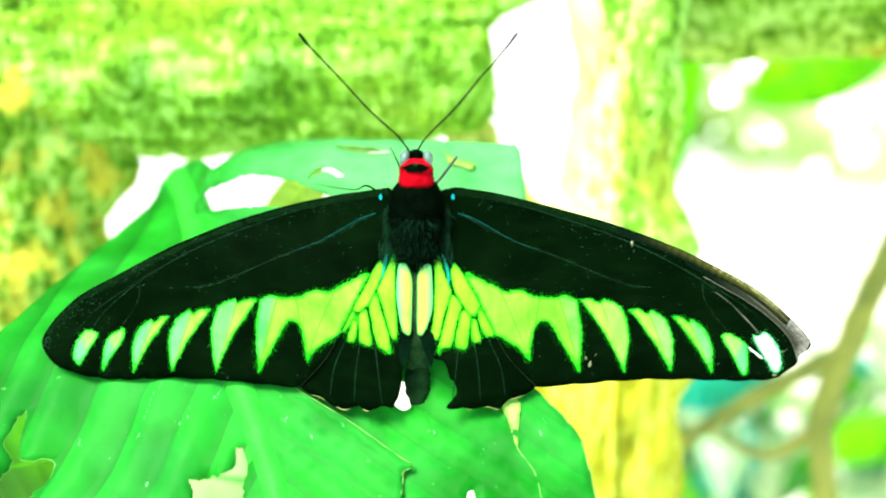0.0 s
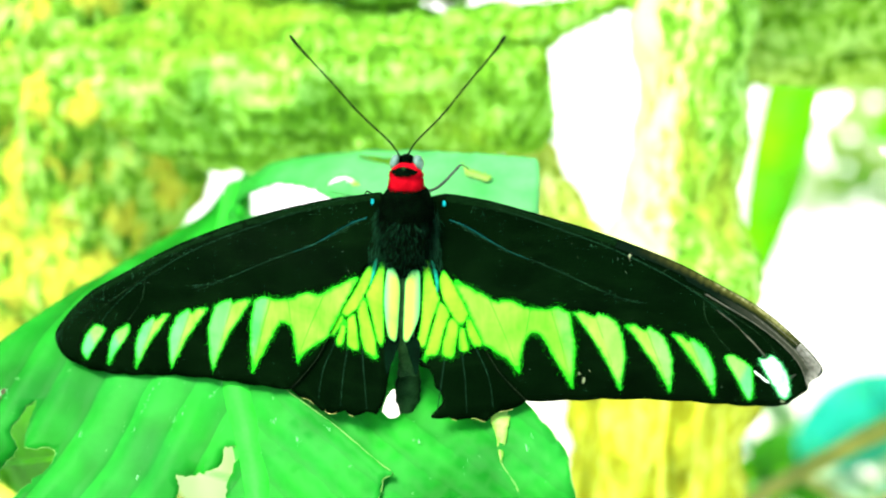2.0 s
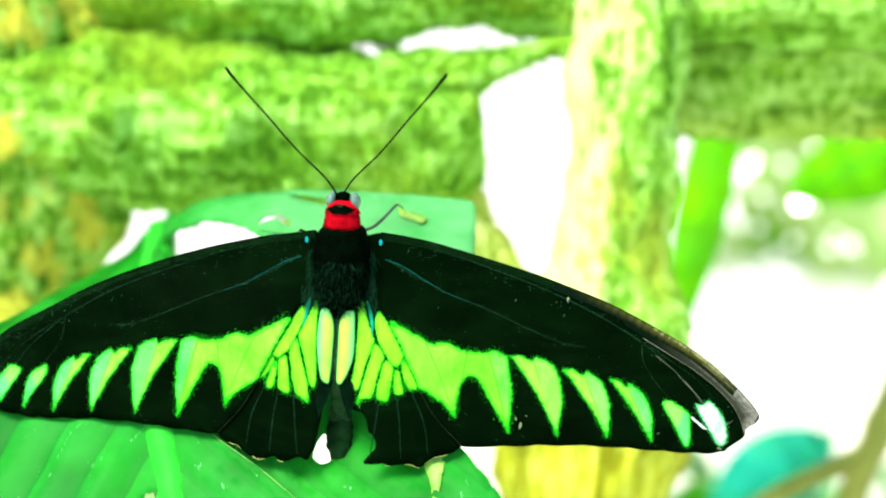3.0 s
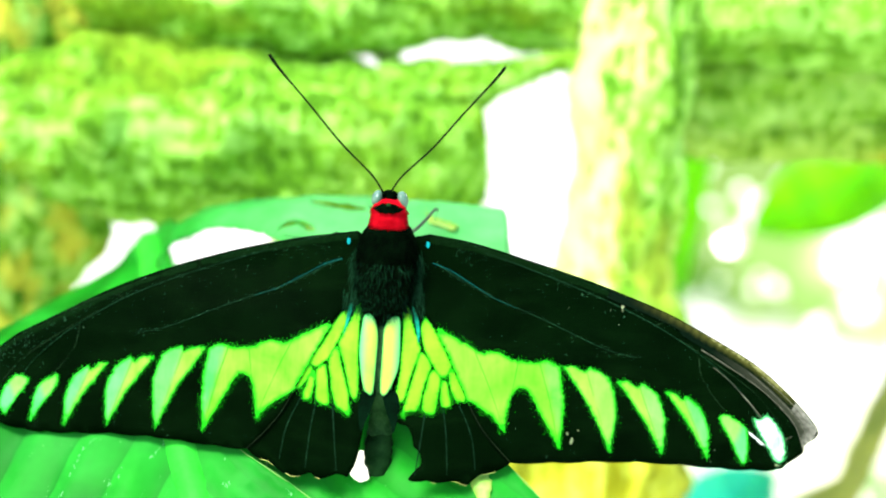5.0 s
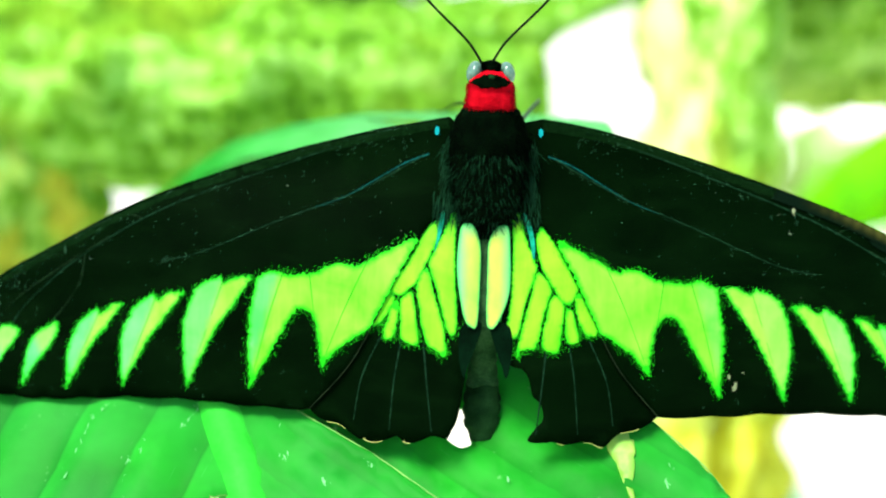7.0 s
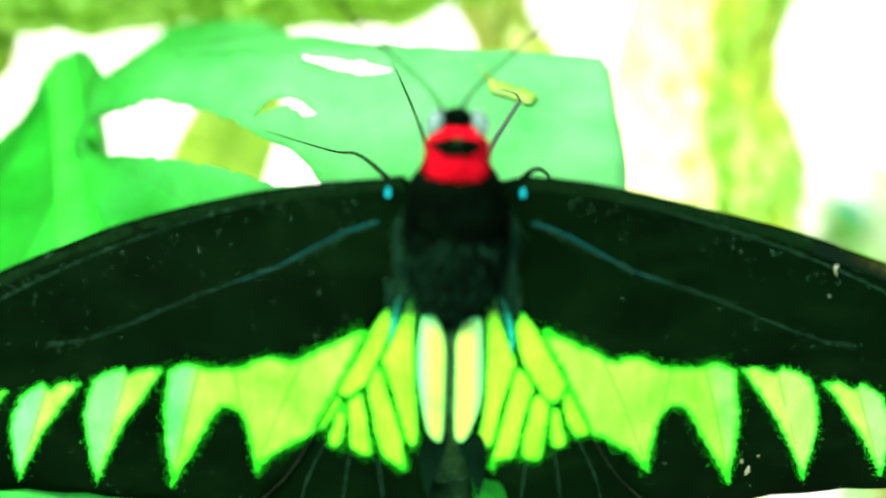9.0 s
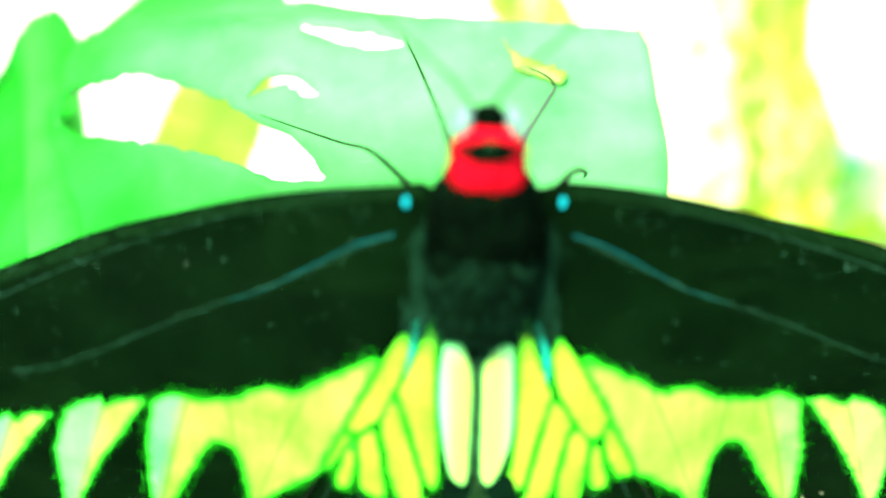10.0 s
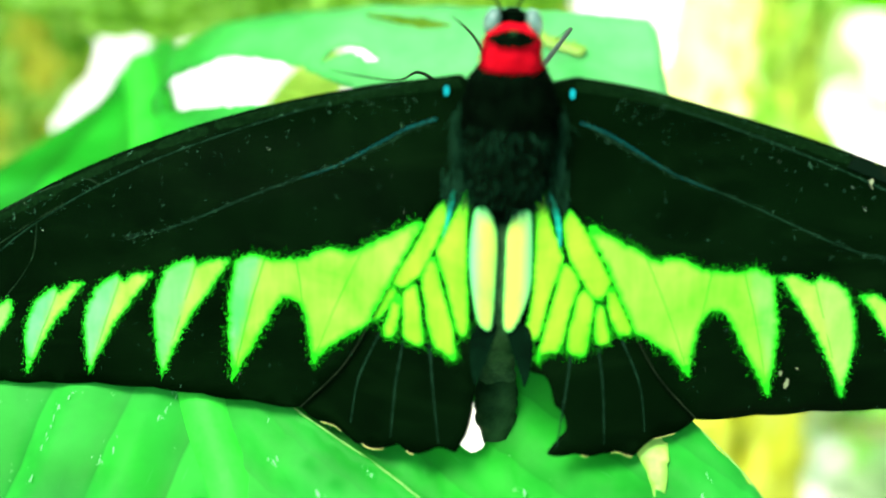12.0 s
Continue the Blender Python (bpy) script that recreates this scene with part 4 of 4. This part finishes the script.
    for x, y, w, h in ((45.5, 0.4, 0.5, 0.25), (36.6, -27.0, 0.35, 0.7), (35.6, -25.6, 0.2, 0.4), (76.2, -30.9, 0.5, 0.3), (37.6, -25.0, 0.15, 0.2), (45, -1.6, 0.16, 0.5)):
        fleck = fringe([Vector((x + w * math.cos(a), y + h * math.sin(a))) for a in np.linspace(0, 2 * math.pi, 10, endpoint=False)], 0.2, 0.12, random.Random(int(x * 10)))
        part("bare_fleck", sheet(fleck, [], 0.4, on_wing(1, 0.32)), SCRAP if y > 0 else SCUFF, body, "pale bare fleck on the wing")
    for child in body.children:
        child.location += Vector((0, 0.065, -0.010))
    return body


butterfly()


# ---- the leaf under it; tables in millimetres of x and height over 1 m ----
def leaf_y(x, z):
    """A slope of about 45 degrees whose upper part turns away beyond the midrib."""
    d = max(0.0, -30 - x)
    w = min(1.0, max(0.0, (z * 1000 - 1112) / 24))
    return 0.226 + 0.95 * (z - 1.10) + w * w * (3 - 2 * w) * (0.75 * d + 0.010 * d * d) * MM + max(0.0, z - 1.144) * 0.7 * (1 + 1.5 * min(1.0, max(0.0, (-20 - x) / 30)))


RIB_PATH = ((-70, 138.5), (-66, 134), (-56, 122), (-46, 108), (-36, 92), (-28, 72))


def rib_x(z):
    zs = [p[1] for p in RIB_PATH][::-1]
    return float(np.interp(z, zs, [p[0] for p in RIB_PATH][::-1]))


def vein_uv(x, z):
    d = x - rib_x(z)
    if d < 0:
        u = z + 0.9 * -d
    elif z > 112:
        u = z - 0.10 * d + 0.0022 * d * d
    else:
        u = z + 0.75 * d
    return (u / 9.5 + 0.35 * noise.noise(Vector((x / 25, z / 25, 3.0))), d / 40)


def blade(offset, wave, seed, sunk=0.0):
    def place(x, z):
        away = sunk * min(1.0, max(0.0, (z - 118) / 24)) * min(1.0, max(0.0, (-58 - x) / 12))
        f = vein_uv(x, z)[0] % 1.0
        ridge = 2.3 * (f / 0.75 if f < 0.75 else (1 - f) * 4) * min(1.0, abs(x - rib_x(z)) / 8)
        swell = 1.6 * noise.noise(Vector((x / 18, z / 18, seed)))
        return Vector((x * MM, leaf_y(x, 1 + z * MM) - (offset(x, z) + ridge + wave * swell - 3.5 * math.exp(-((z - 116) / 9) ** 2) * min(1.0, max(0.0, (-20 - x) / 20))) * MM, 1 + z * MM)) + Vector((-0.30, 1.0, -0.26)) * away * MM
    return place


def top_offset(x, z):
    return 0.0 if z > 112 else 3.0 * min(1, (112 - z) / 10) * min(1, max(0, (x + 30) / 30))


# x, height, lean, length, count of flakes, on the front blade or not
SCUFFS = ((-62.2, 106.4, 1.2, 3.2, 12, 1), (-65.2, 110.1, 0.8, 2.5, 5, 1), (-63.4, 103.0, 0.3, 2.0, 5, 1), (-56.3, 100.4, 0.2, 5.0, 12, 1), (-54.8, 102.8, 0.8, 2.0, 6, 1), (-48.5, 106.2, 0.6, 2.4, 9, 1), (-43.8, 103.4, 2.0, 0.6, 4, 1),
          (-33.3, 102.0, -0.6, 1.5, 6, 1), (-27.3, 99.7, -0.5, 1.8, 8, 1), (-21.7, 102.3, -2.0, 0.6, 5, 1), (-77.2, 96.8, 0.5, 0.8, 4, 1), (-64.7, 98.7, 0.5, 0.8, 4, 1), (-61.5, 91.1, 0.5, 0.8, 4, 1), (-34.7, 106.3, 0.5, 0.8, 3, 1),
          (21.0, 101.4, 0.5, 2.4, 9, 0), (22.1, 102.9, 0.5, 1.0, 4, 0), (8.0, 97.0, 0.4, 1.0, 3, 0), (-2.0, 101.0, 0.4, 1.0, 3, 0))


def large_leaf():
    leaf = tagged(new("large_leaf"), "large torn fresh green leaf with a thick midrib and eaten holes", "leaf")
    upper = [(-64, 138), (-62.5, 141), (-54.2, 146.3), (-41.3, 149.8), (-25.9, 152.2), (-9, 152.8), (9.3, 152.3), (18, 151.8), (19, 150.6), (19.6, 141), (20, 120), (18, 108.5), (20.3, 107), (23.2, 105), (25.5, 103.2), (27.5, 101.2), (29, 99), (30.6, 93.8), (31.5, 88), (30, 72), (0, 66), (-26, 70), (-36, 92), (-45, 108), (-53, 119.5), (-62, 129), (-66, 133)]
    holes = [ring([(-63.5, 134.8), (-60.6, 137.8), (-52.4, 142), (-44.9, 143.9), (-38, 144.2), (-33.4, 143.6), (-27, 142), (-22.5, 138.8), (-26, 138.2), (-34.4, 139), (-42, 138.2), (-51.4, 136), (-60.6, 133.2)], 1.2, 0.15, 1),
             ring([(-26.7, 151.2), (-21.5, 151.4), (-13.8, 150.7), (-13.8, 150.1), (-17.9, 149.9), (-23.1, 150.6)], 1.0, 0.1, 2),
             ring([(-32.8, 144.9), (-30.1, 147.2), (-26.8, 147.4), (-23.7, 145.9), (-25.4, 145.6), (-27.6, 146.6), (-30.0, 146.2)], 0.8, 0.1, 3),
             ring([(-10.4, 105), (-9.4, 108.2), (-7.5, 107.4), (-5.6, 105.4), (-7.8, 103.9)], 0.8, 0.1, 4),
             ring([(5, 91.5), (6.6, 91.4), (7, 88.6), (5.4, 88.8)], 0.6, 0.1, 5)]
    edge = fringe([Vector(p) for p in upper], 1.5, 0.12, random.Random(6))
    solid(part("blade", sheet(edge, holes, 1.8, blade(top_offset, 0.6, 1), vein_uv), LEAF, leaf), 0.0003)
    # beyond its crest the leaf folds away and sinks to the back
    crest = lambda x: float(np.interp(x, (-64, -62.5, -54.2, -41.3, -25.9, -9), (138, 141, 146.3, 149.8, 152.2, 152.8)))
    rear = blade(lambda x, z: 0.0, 0.6, 1)

    def folded(x, d):
        return rear(x, crest(x)) + Vector((-0.0001 * d, 0.00098 * d, -0.00015 * d + 0.0004 * math.sin(0.35 * d + 0.1 * x) * min(1.0, d / 6)))
    back_edge = [(-63.3, 0), (-62.5, 0), (-54.2, 0), (-41.3, 0), (-25.9, 0), (-14, 0), (-17, 4), (-23, 10), (-28, 22), (-31, 40), (-34, 52), (-48, 60), (-60, 56), (-67, 40), (-68, 16), (-66, 6)]
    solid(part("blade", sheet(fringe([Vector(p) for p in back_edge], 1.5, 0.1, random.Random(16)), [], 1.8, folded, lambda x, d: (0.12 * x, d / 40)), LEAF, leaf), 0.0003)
    front = lambda x, z: 0.8 - 4.0 * min(1, max(0, (-55 - x) / 20)) * min(1, max(0, (128 - z) / 10)) + 4.2 * min(1, max(0, (x + 46) / 34)) * min(1, max(0, (120 - z) / 12))
    lower = [(-63, 136), (-60.5, 139.5), (-60, 143), (-66, 145), (-73, 141.2), (-78.2, 136.4), (-80, 131.5), (-84, 127.5), (-92, 121.5), (-100, 115), (-125, 92), (-130, 55), (-60, 50), (-14, 58), (-10, 86), (-8.6, 91), (-8.2, 93.3), (-8.1, 94.9), (-6.2, 96.2), (-9, 97.6), (-14.3, 100.2), (-21.2, 103.6), (-27, 106), (-34, 108.3), (-44, 112), (-53, 122), (-61, 131), (-64, 134)]
    holes = [ring([(-43.3, 97.5), (-39.8, 96.8), (-40.6, 94.2), (-41.3, 91.1), (-41, 84), (-52, 83), (-51.6, 90.6), (-52.6, 92.2), (-49.4, 92.3), (-45.9, 93.8), (-43.2, 94.9)], 0.6, 0.16, 7, 3),
             ring([(-90.6, 101.9), (-93.9, 97.6), (-93.8, 95.8), (-92, 94.1), (-92, 92.1), (-93.6, 90.6), (-95, 86), (-90, 85), (-86.3, 88.2), (-83.2, 90.9), (-82.2, 92.9), (-83.9, 94.3), (-88.6, 94.2), (-90.7, 95.6)], 0.6, 0.16, 8, 3)]
    edge = fringe(spline([Vector(p) for p in lower], 4, True), 1.4, 0.15, random.Random(9))
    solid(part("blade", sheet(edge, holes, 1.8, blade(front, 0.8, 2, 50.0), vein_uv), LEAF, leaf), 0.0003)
    under = blade(front, 0.8, 2, 50.0)
    path = [under(*q) + Vector((0, 0.0040, 0)) for q in spline([Vector(p) for p in RIB_PATH], 4)]
    part("midrib", tube(path, list(np.linspace(0.0048, 0.0040, len(path))), 20), RIB, leaf, "pale green fleshy midrib")
    low = path[-1]
    part("petiole", tube(spline([low, low + Vector((0.01, 0.0, -0.06)), Vector((0.01, 0.27, 0.7)), Vector((0.03, 0.33, 0.0))], 10), list(np.linspace(0.002, 0.004, 31)), 10), RIB, leaf, "pale green leaf stalk")
    # dry rims of tears and holes
    front_face, top_face = blade(front, 0.8, 2, 50.0), blade(top_offset, 0.6, 1)
    torn = [(-34, 108.3), (-27, 106), (-21.2, 103.6), (-14.3, 100.2), (-9, 97.6), (-6.2, 96.2), (-8.1, 94.9), (-8.2, 93.3), (-8.6, 91), (-10, 86)]
    right = [(20.3, 107), (23.2, 105), (25.5, 103.2), (27.5, 101.2), (29, 99), (30.6, 93.8), (31.5, 88)]
    rims = [(front_face, spline([Vector(p) for p in torn], 5), 0.00013), (top_face, spline([Vector(p) for p in right], 5), 0.00012)]
    rims += [(front_face, [*h, h[0]], 0.00011) for h in holes]
    for face, line, r in rims:
        part("dry_edge", tube([face(*p) for p in line], r, 6, 0.5, len(line)), RIM, leaf, "thin dry yellowish leaf edge")
    crack = [face_point + Vector((0, -0.0002, 0)) for face_point in (top_face(*p) for p in spline([Vector(p) for p in ((15.5, 98.5), (16.3, 97.4), (17.6, 96.1), (19.4, 93.5), (20.4, 89))], 6))]
    part("crack", tube(crack, 0.00014, 6, 0.5, 3), RIM, leaf, "fine pale crack in the blade")
    # whitish scuffs along the pleats, and one brown-dotted spot
    rng = random.Random(44)
    for x, z, lean, length, count, face in SCUFFS:
        bm = bmesh.new()
        for _ in range(count):
            k = rng.uniform(-0.5, 0.5)
            c = Vector((x + lean * k * length + rng.gauss(0, 0.35), z + k * length + rng.gauss(0, 0.25)))
            a, size = rng.uniform(0.9, 1.9), rng.uniform(0.1, 0.42)
            shape = [c + Vector((math.cos(w) * 0.35 * math.sin(a) - math.sin(w) * math.cos(a), math.sin(w) * math.sin(a) + math.cos(w) * 0.35 * math.cos(a))) * size * rng.uniform(0.5, 1.1) for w in np.linspace(0, 2 * math.pi, 8, endpoint=False)]
            bm.faces.new([bm.verts.new((front_face if face else top_face)(*q) + Vector((0, -0.00022, 0.0001))) for q in shape])
        tagged(part("scuff", bm, SCUFFED, leaf, "whitish scuff marks on the blade"), kind="stuff")
    spot = [Vector((-98.9 + 1.5 * math.cos(a), 102.8 + 1.0 * math.sin(a))) for a in np.linspace(0, 2 * math.pi, 16, endpoint=False)]
    part("spot", sheet(fringe(spot, 0.4, 0.12, rng), [], 0.5, lambda x, z: front_face(x, z) + Vector((0, -0.0003, 0))), SCUFFED, leaf, "pale sore spot with brown dots")
    for x, z, r in ((-98.7, 103.3, 0.55), (-99.2, 102.2, 0.5)):
        dot = [Vector((x + r * math.cos(a), z + r * math.sin(a))) for a in np.linspace(0, 2 * math.pi, 10, endpoint=False)]
        part("brown_dot", sheet(dot, [], 0.4, lambda x, z: front_face(x, z) + Vector((0, -0.0006, 0))), BROWN_DOT, leaf, "brown dot")
    return leaf


large_leaf()


def leaf_scrap():
    ob = new("leaf_scrap")
    tagged(ob, "small yellow-green torn scrap of leaf lying on the large leaf", "leaf scrap")
    place = blade(lambda x, z: 1.2, 1.0, 5)
    out = ring([(0, 151.2), (1.2, 150), (4, 149.2), (7.8, 148.2), (6.5, 147.2), (3.5, 147.8), (1.6, 148.2), (0.8, 149.6)], 0.5, 0.12, 10)
    solid(part("scrap", sheet(out, [], 0.9, place, vein_uv), SCRAP, ob), 0.0002)


leaf_scrap()


def split_tongue():
    ob = tagged(new("leaf_tongue"), "narrow pale torn leaf strip hanging by the large leaf", "leaf strip")
    place = blade(lambda x, z: top_offset(x, z) + 0.5, 0.6, 1)
    out = fringe([Vector(p) for p in ((12.1, 105.5), (13.6, 108), (17, 108), (16.2, 102.2), (15.5, 98.2), (14.1, 101.5))], 0.5, 0.1, random.Random(2))
    solid(part("strip", sheet(out, [], 0.9, place, vein_uv), TORN, ob), 0.0003)


split_tongue()


# ---- mossy timber behind ----
def mossy_log(label, path, radius, mat, seed, tufts):
    log = tagged(new("mossy_log"), label, "log", "mossy timbers of the rack")
    pts = spline([Vector(p) for p in path], 60)
    radii = np.interp(np.linspace(0, 1, len(pts)), np.linspace(0, 1, len(radius)), radius)
    bm = tube(pts, radii, 72, 0.24, seed)
    part("core", bm, mat, log)
    rng, bm = random.Random(seed), bmesh.new()
    for _ in range(tufts):
        i = rng.randrange(len(pts) - 1)
        c = pts[i].lerp(pts[i + 1], rng.random())
        d = (pts[i + 1] - pts[i]).normalized()
        s = Vector((rng.gauss(0, 1), rng.gauss(0, 1) - 0.6, rng.gauss(0, 1)))
        s = (s - d * s.dot(d)).normalized()
        p = c + s * radii[i] * rng.uniform(0.85, 1.05)
        size = rng.uniform(0.0007, 0.0018)
        tip = p + (s + Vector((rng.uniform(-0.8, 0.8), rng.uniform(-0.8, 0.3), rng.uniform(-0.6, 0.6)))).normalized() * size * 1.7
        o = Vector((rng.uniform(-1, 1), rng.uniform(-1, 1), rng.uniform(-1, 1))).cross(tip - p).normalized() * size * 0.5
        m = p.lerp(tip, 0.5)
        bm.faces.new([bm.verts.new(q) for q in (p, m + o, tip, m - o)])
    tagged(part("moss", bm, mat, log, smooth=False), kind="stuff")
    return log


mossy_log("thick horizontal log covered in green moss", ((-0.30, 0.395, 1.164), (-0.12, 0.387, 1.163), (-0.04, 0.385, 1.159), (-0.006, 0.388, 1.158), (0.0155, 0.390, 1.1605)), (0.031, 0.031, 0.029, 0.0235, 0.0155), MOSS, 1, 1500)
mossy_log("upper horizontal log covered in green moss", ((-0.32, 0.398, 1.2095), (-0.07, 0.390, 1.2060), (-0.028, 0.394, 1.2085), (0.006, 0.398, 1.2155), (0.03, 0.400, 1.2155), (0.055, 0.400, 1.2110), (0.32, 0.420, 1.216)), (0.022, 0.021), MOSS, 2, 1200)
mossy_log("horizontal log covered in green moss", ((0.05, 0.425, 1.186), (0.14, 0.43, 1.187), (0.36, 0.44, 1.188)), (0.022, 0.022), MOSS_LIGHT, 3, 900)
mossy_log("thin horizontal limb covered in yellow-brown moss", ((0.06, 0.415, 1.1665), (0.15, 0.420, 1.168), (0.36, 0.43, 1.169)), (0.0085, 0.009), MOSS_BROWN, 8, 300)
mossy_log("upright post covered in yellow-green moss", ((0.063, 0.385, 1.21), (0.061, 0.383, 1.13), (0.057, 0.38, 1.095), (0.055, 0.378, 1.05), (0.055, 0.375, 0.7), (0.06, 0.375, 0.0)), (0.0185, 0.0178, 0.0265, 0.030, 0.030, 0.030), MOSS_PALE, 4, 300)
mossy_log("upright post covered in yellow moss", ((-0.140, 0.40, 1.20), (-0.1445, 0.392, 1.138), (-0.157, 0.39, 1.106), (-0.154, 0.38, 1.0), (-0.14, 0.38, 0.6), (-0.14, 0.38, 0.0)), (0.040, 0.0350, 0.0345, 0.034, 0.034), MOSS_YELLOW, 5, 1200)
mossy_log("mossy branch between log and post", ((-0.045, 0.386, 1.166), (-0.012, 0.386, 1.1745), (0.008, 0.386, 1.1785), (0.022, 0.385, 1.1832), (0.038, 0.384, 1.1882), (0.062, 0.385, 1.190)), (0.010, 0.0115, 0.0088, 0.0048, 0.0032, 0.005), MOSS, 6, 160)
mossy_log("slanting limb covered in pale yellow moss", ((0.002, 0.392, 1.150), (0.012, 0.392, 1.131), (0.021, 0.390, 1.113), (0.034, 0.386, 1.09), (0.048, 0.382, 1.05)), (0.009, 0.008, 0.009, 0.012, 0.014), MOSS_LICHEN, 7, 200)


# ---- beyond the timber ----
def far_leaf(name, label, base, tip, width, mat, anchor, droop=0.02, rib=None, blunt=0.7):
    ob = tagged(new(name), label, "leaf", "leaves round the timber" if name == "broad_leaf" else "")
    base, tip = Vector(base), Vector(tip)
    d = tip - base
    side = d.cross(Vector((0, 1, 0))).normalized()
    out = [Vector((width / 2 * math.sin(math.pi * t) ** blunt, t)) for t in np.linspace(0, 1, 14)]
    out += [Vector((-p.x, p.y)) for p in out[-2:0:-1]]

    def place(x, t):
        return base + d * t + side * x + Vector((0, -droop * math.sin(math.pi * t) + abs(x) * 0.3, 0))
    solid(part("blade", sheet(resample(out, 0.03), [], 0.06, place, lambda x, t: (t * 8 + abs(x) * 20, x * 20)), mat, ob), 0.0004)
    part("midrib", tube([base + d * t + Vector((0, -droop * math.sin(math.pi * t) - 0.0005, 0)) for t in np.linspace(0, 1, 9)], list(np.linspace(0.0012, 0.0003, 9)), 8), rib or RIB, ob)
    part("petiole", tube(spline([base, base.lerp(Vector(anchor), 0.5) + Vector((0, 0.01, 0.01)), Vector(anchor)], 8), 0.0011, 8), RIB, ob)
    return ob


far_leaf("broad_leaf", "bright green broad leaf hanging behind the post", (0.150, 0.70, 1.208), (0.121, 0.69, 1.005), 0.031, FAR_LEAF, (0.14, 0.445, 1.19), 0.02, FAR_LEAF)
far_leaf("broad_leaf", "bright green broad leaf spreading behind the log", (0.33, 0.80, 1.165), (0.205, 0.78, 1.095), 0.062, FAR_LEAF, (0.30, 0.445, 1.184))
far_leaf("blue_green_leaf", "blue-green leaf low behind the post", (0.37, 1.20, 0.79), (0.245, 1.19, 0.70), 0.10, TEAL, (0.40, 1.22, 0.0))
far_leaf("broad_leaf", "lime green leaf hanging behind the eaten leaf", (-0.040, 0.362, 1.134), (-0.070, 0.356, 1.068), 0.022, LIME_LEAF, (-0.038, 0.388, 1.135), 0.003, LIME_LEAF, 0.55)
far_leaf("broad_leaf", "pale yellow-green leaf behind the large leaf", (-0.03, 0.337, 1.028), (-0.105, 0.33, 1.046), 0.055, OLIVE_LEAF, (-0.02, 0.36, 0.0), 0.004)
far_leaf("broad_leaf", "deep green leaf below the large leaf", (-0.142, 0.29, 1.058), (-0.083, 0.262, 1.079), 0.042, DEEP_LEAF, (-0.145, 0.37, 1.0), 0.004, DEEP_LEAF)


def branch():
    ob = tagged(new("branch"), "bare yellowish brown slanting branch", "branch")
    part("limb", tube(spline([Vector(p) for p in ((0.235, 0.50, 1.15), (0.202, 0.50, 1.063), (0.188, 0.50, 1.023), (0.178, 0.50, 0.981), (0.183, 0.50, 0.942), (0.19, 0.49, 0.80), (0.18, 0.48, 0.0))], 10), 0.0062, 14, 0.2, 4), BARK, ob)
    part("twig", tube(spline([Vector(p) for p in ((0.187, 0.50, 1.017), (0.157, 0.505, 0.998), (0.124, 0.51, 0.973), (0.106, 0.515, 0.957), (0.07, 0.52, 0.93))], 8), list(np.linspace(0.0048, 0.003, 33)), 10, 0.2, 5), BARK, ob)
    part("twig", tube(spline([Vector(p) for p in ((0.178, 0.50, 0.98), (0.160, 0.52, 0.955), (0.14, 0.56, 0.95))], 8), list(np.linspace(0.004, 0.002, 17)), 10, 0.2, 6), BARK, ob)


branch()

def shrub():
    """A loose low bush of pale leaves."""
    ob = tagged(new("shrub"), "loose low bush of pale green and blue-green leaves", "shrub")
    rng = random.Random(21)
    for mat, count in ((OLIVE_LEAF, 34), (TEAL, 16), (DEEP_LEAF, 22), (FAR_LEAF, 22), (MINT_LEAF, 26)):
        bm = bmesh.new()
        for _ in range(count):
            c = Vector((rng.uniform(0.16, 0.62), 1.30 + rng.gauss(0, 0.07), 0.69 - abs(rng.gauss(0, 0.12))))
            d = Vector((rng.gauss(0, 1), rng.gauss(0, 0.5), rng.gauss(-0.3, 0.7))).normalized()
            o = d.cross(Vector((rng.gauss(0, 0.4), 1, rng.gauss(0, 0.4)))).normalized()
            n = d.cross(o)
            length, width = rng.uniform(0.06, 0.14), rng.uniform(0.012, 0.03)
            rows = [[bm.verts.new(c + d * length * t + o * width * k * math.sin(math.pi * min(0.97, t + 0.03)) ** 0.8 + n * 0.006 * (abs(k) + math.sin(3 * t))) for k in (-1, 0, 1)] for t in np.linspace(0, 1, 7)]
            for a, b in zip(rows, rows[1:]):
                bm.faces.new((a[0], a[1], b[1], b[0]))
                bm.faces.new((a[1], a[2], b[2], b[1]))
        solid(tagged(part("leaves", bm, mat, ob), kind="stuff"), 0.0006)
    for k in range(5):
        top = Vector((0.22 + 0.08 * k, 1.28 + 0.02 * (k % 3), 0.66 - 0.02 * (k % 2)))
        part("stem", tube(spline([Vector((0.40, 1.30, 0.0)), Vector((0.32 + 0.04 * k, 1.30, 0.35)), top], 8), list(np.linspace(0.007, 0.002, 17)), 8), BARK, ob)


shrub()

ground = bmesh.new()
bmesh.ops.create_grid(ground, x_segments=60, y_segments=60, size=400)
for v in ground.verts:
    v.co.z = 0.02 * noise.noise(v.co * 0.7) if v.co.length < 30 else 0.0
tagged(part("ground", ground, SOIL), "pale sunlit sandy ground", "ground", kind="structure")

back = bmesh.new()
for i in range(40):
    a0, a1 = radians(20 + 140 * i / 40), radians(20 + 140 * (i + 1) / 40)
    back.faces.new([back.verts.new((5 * math.cos(a), 5 * math.sin(a), z)) for a, z in ((a0, -0.5), (a1, -0.5), (a1, 6), (a0, 6))])
tagged(part("backdrop", back, GLOW), "bright self-lit foliage and sky in the distance", "backdrop", kind="structure")


def motions():
    pass


motions()
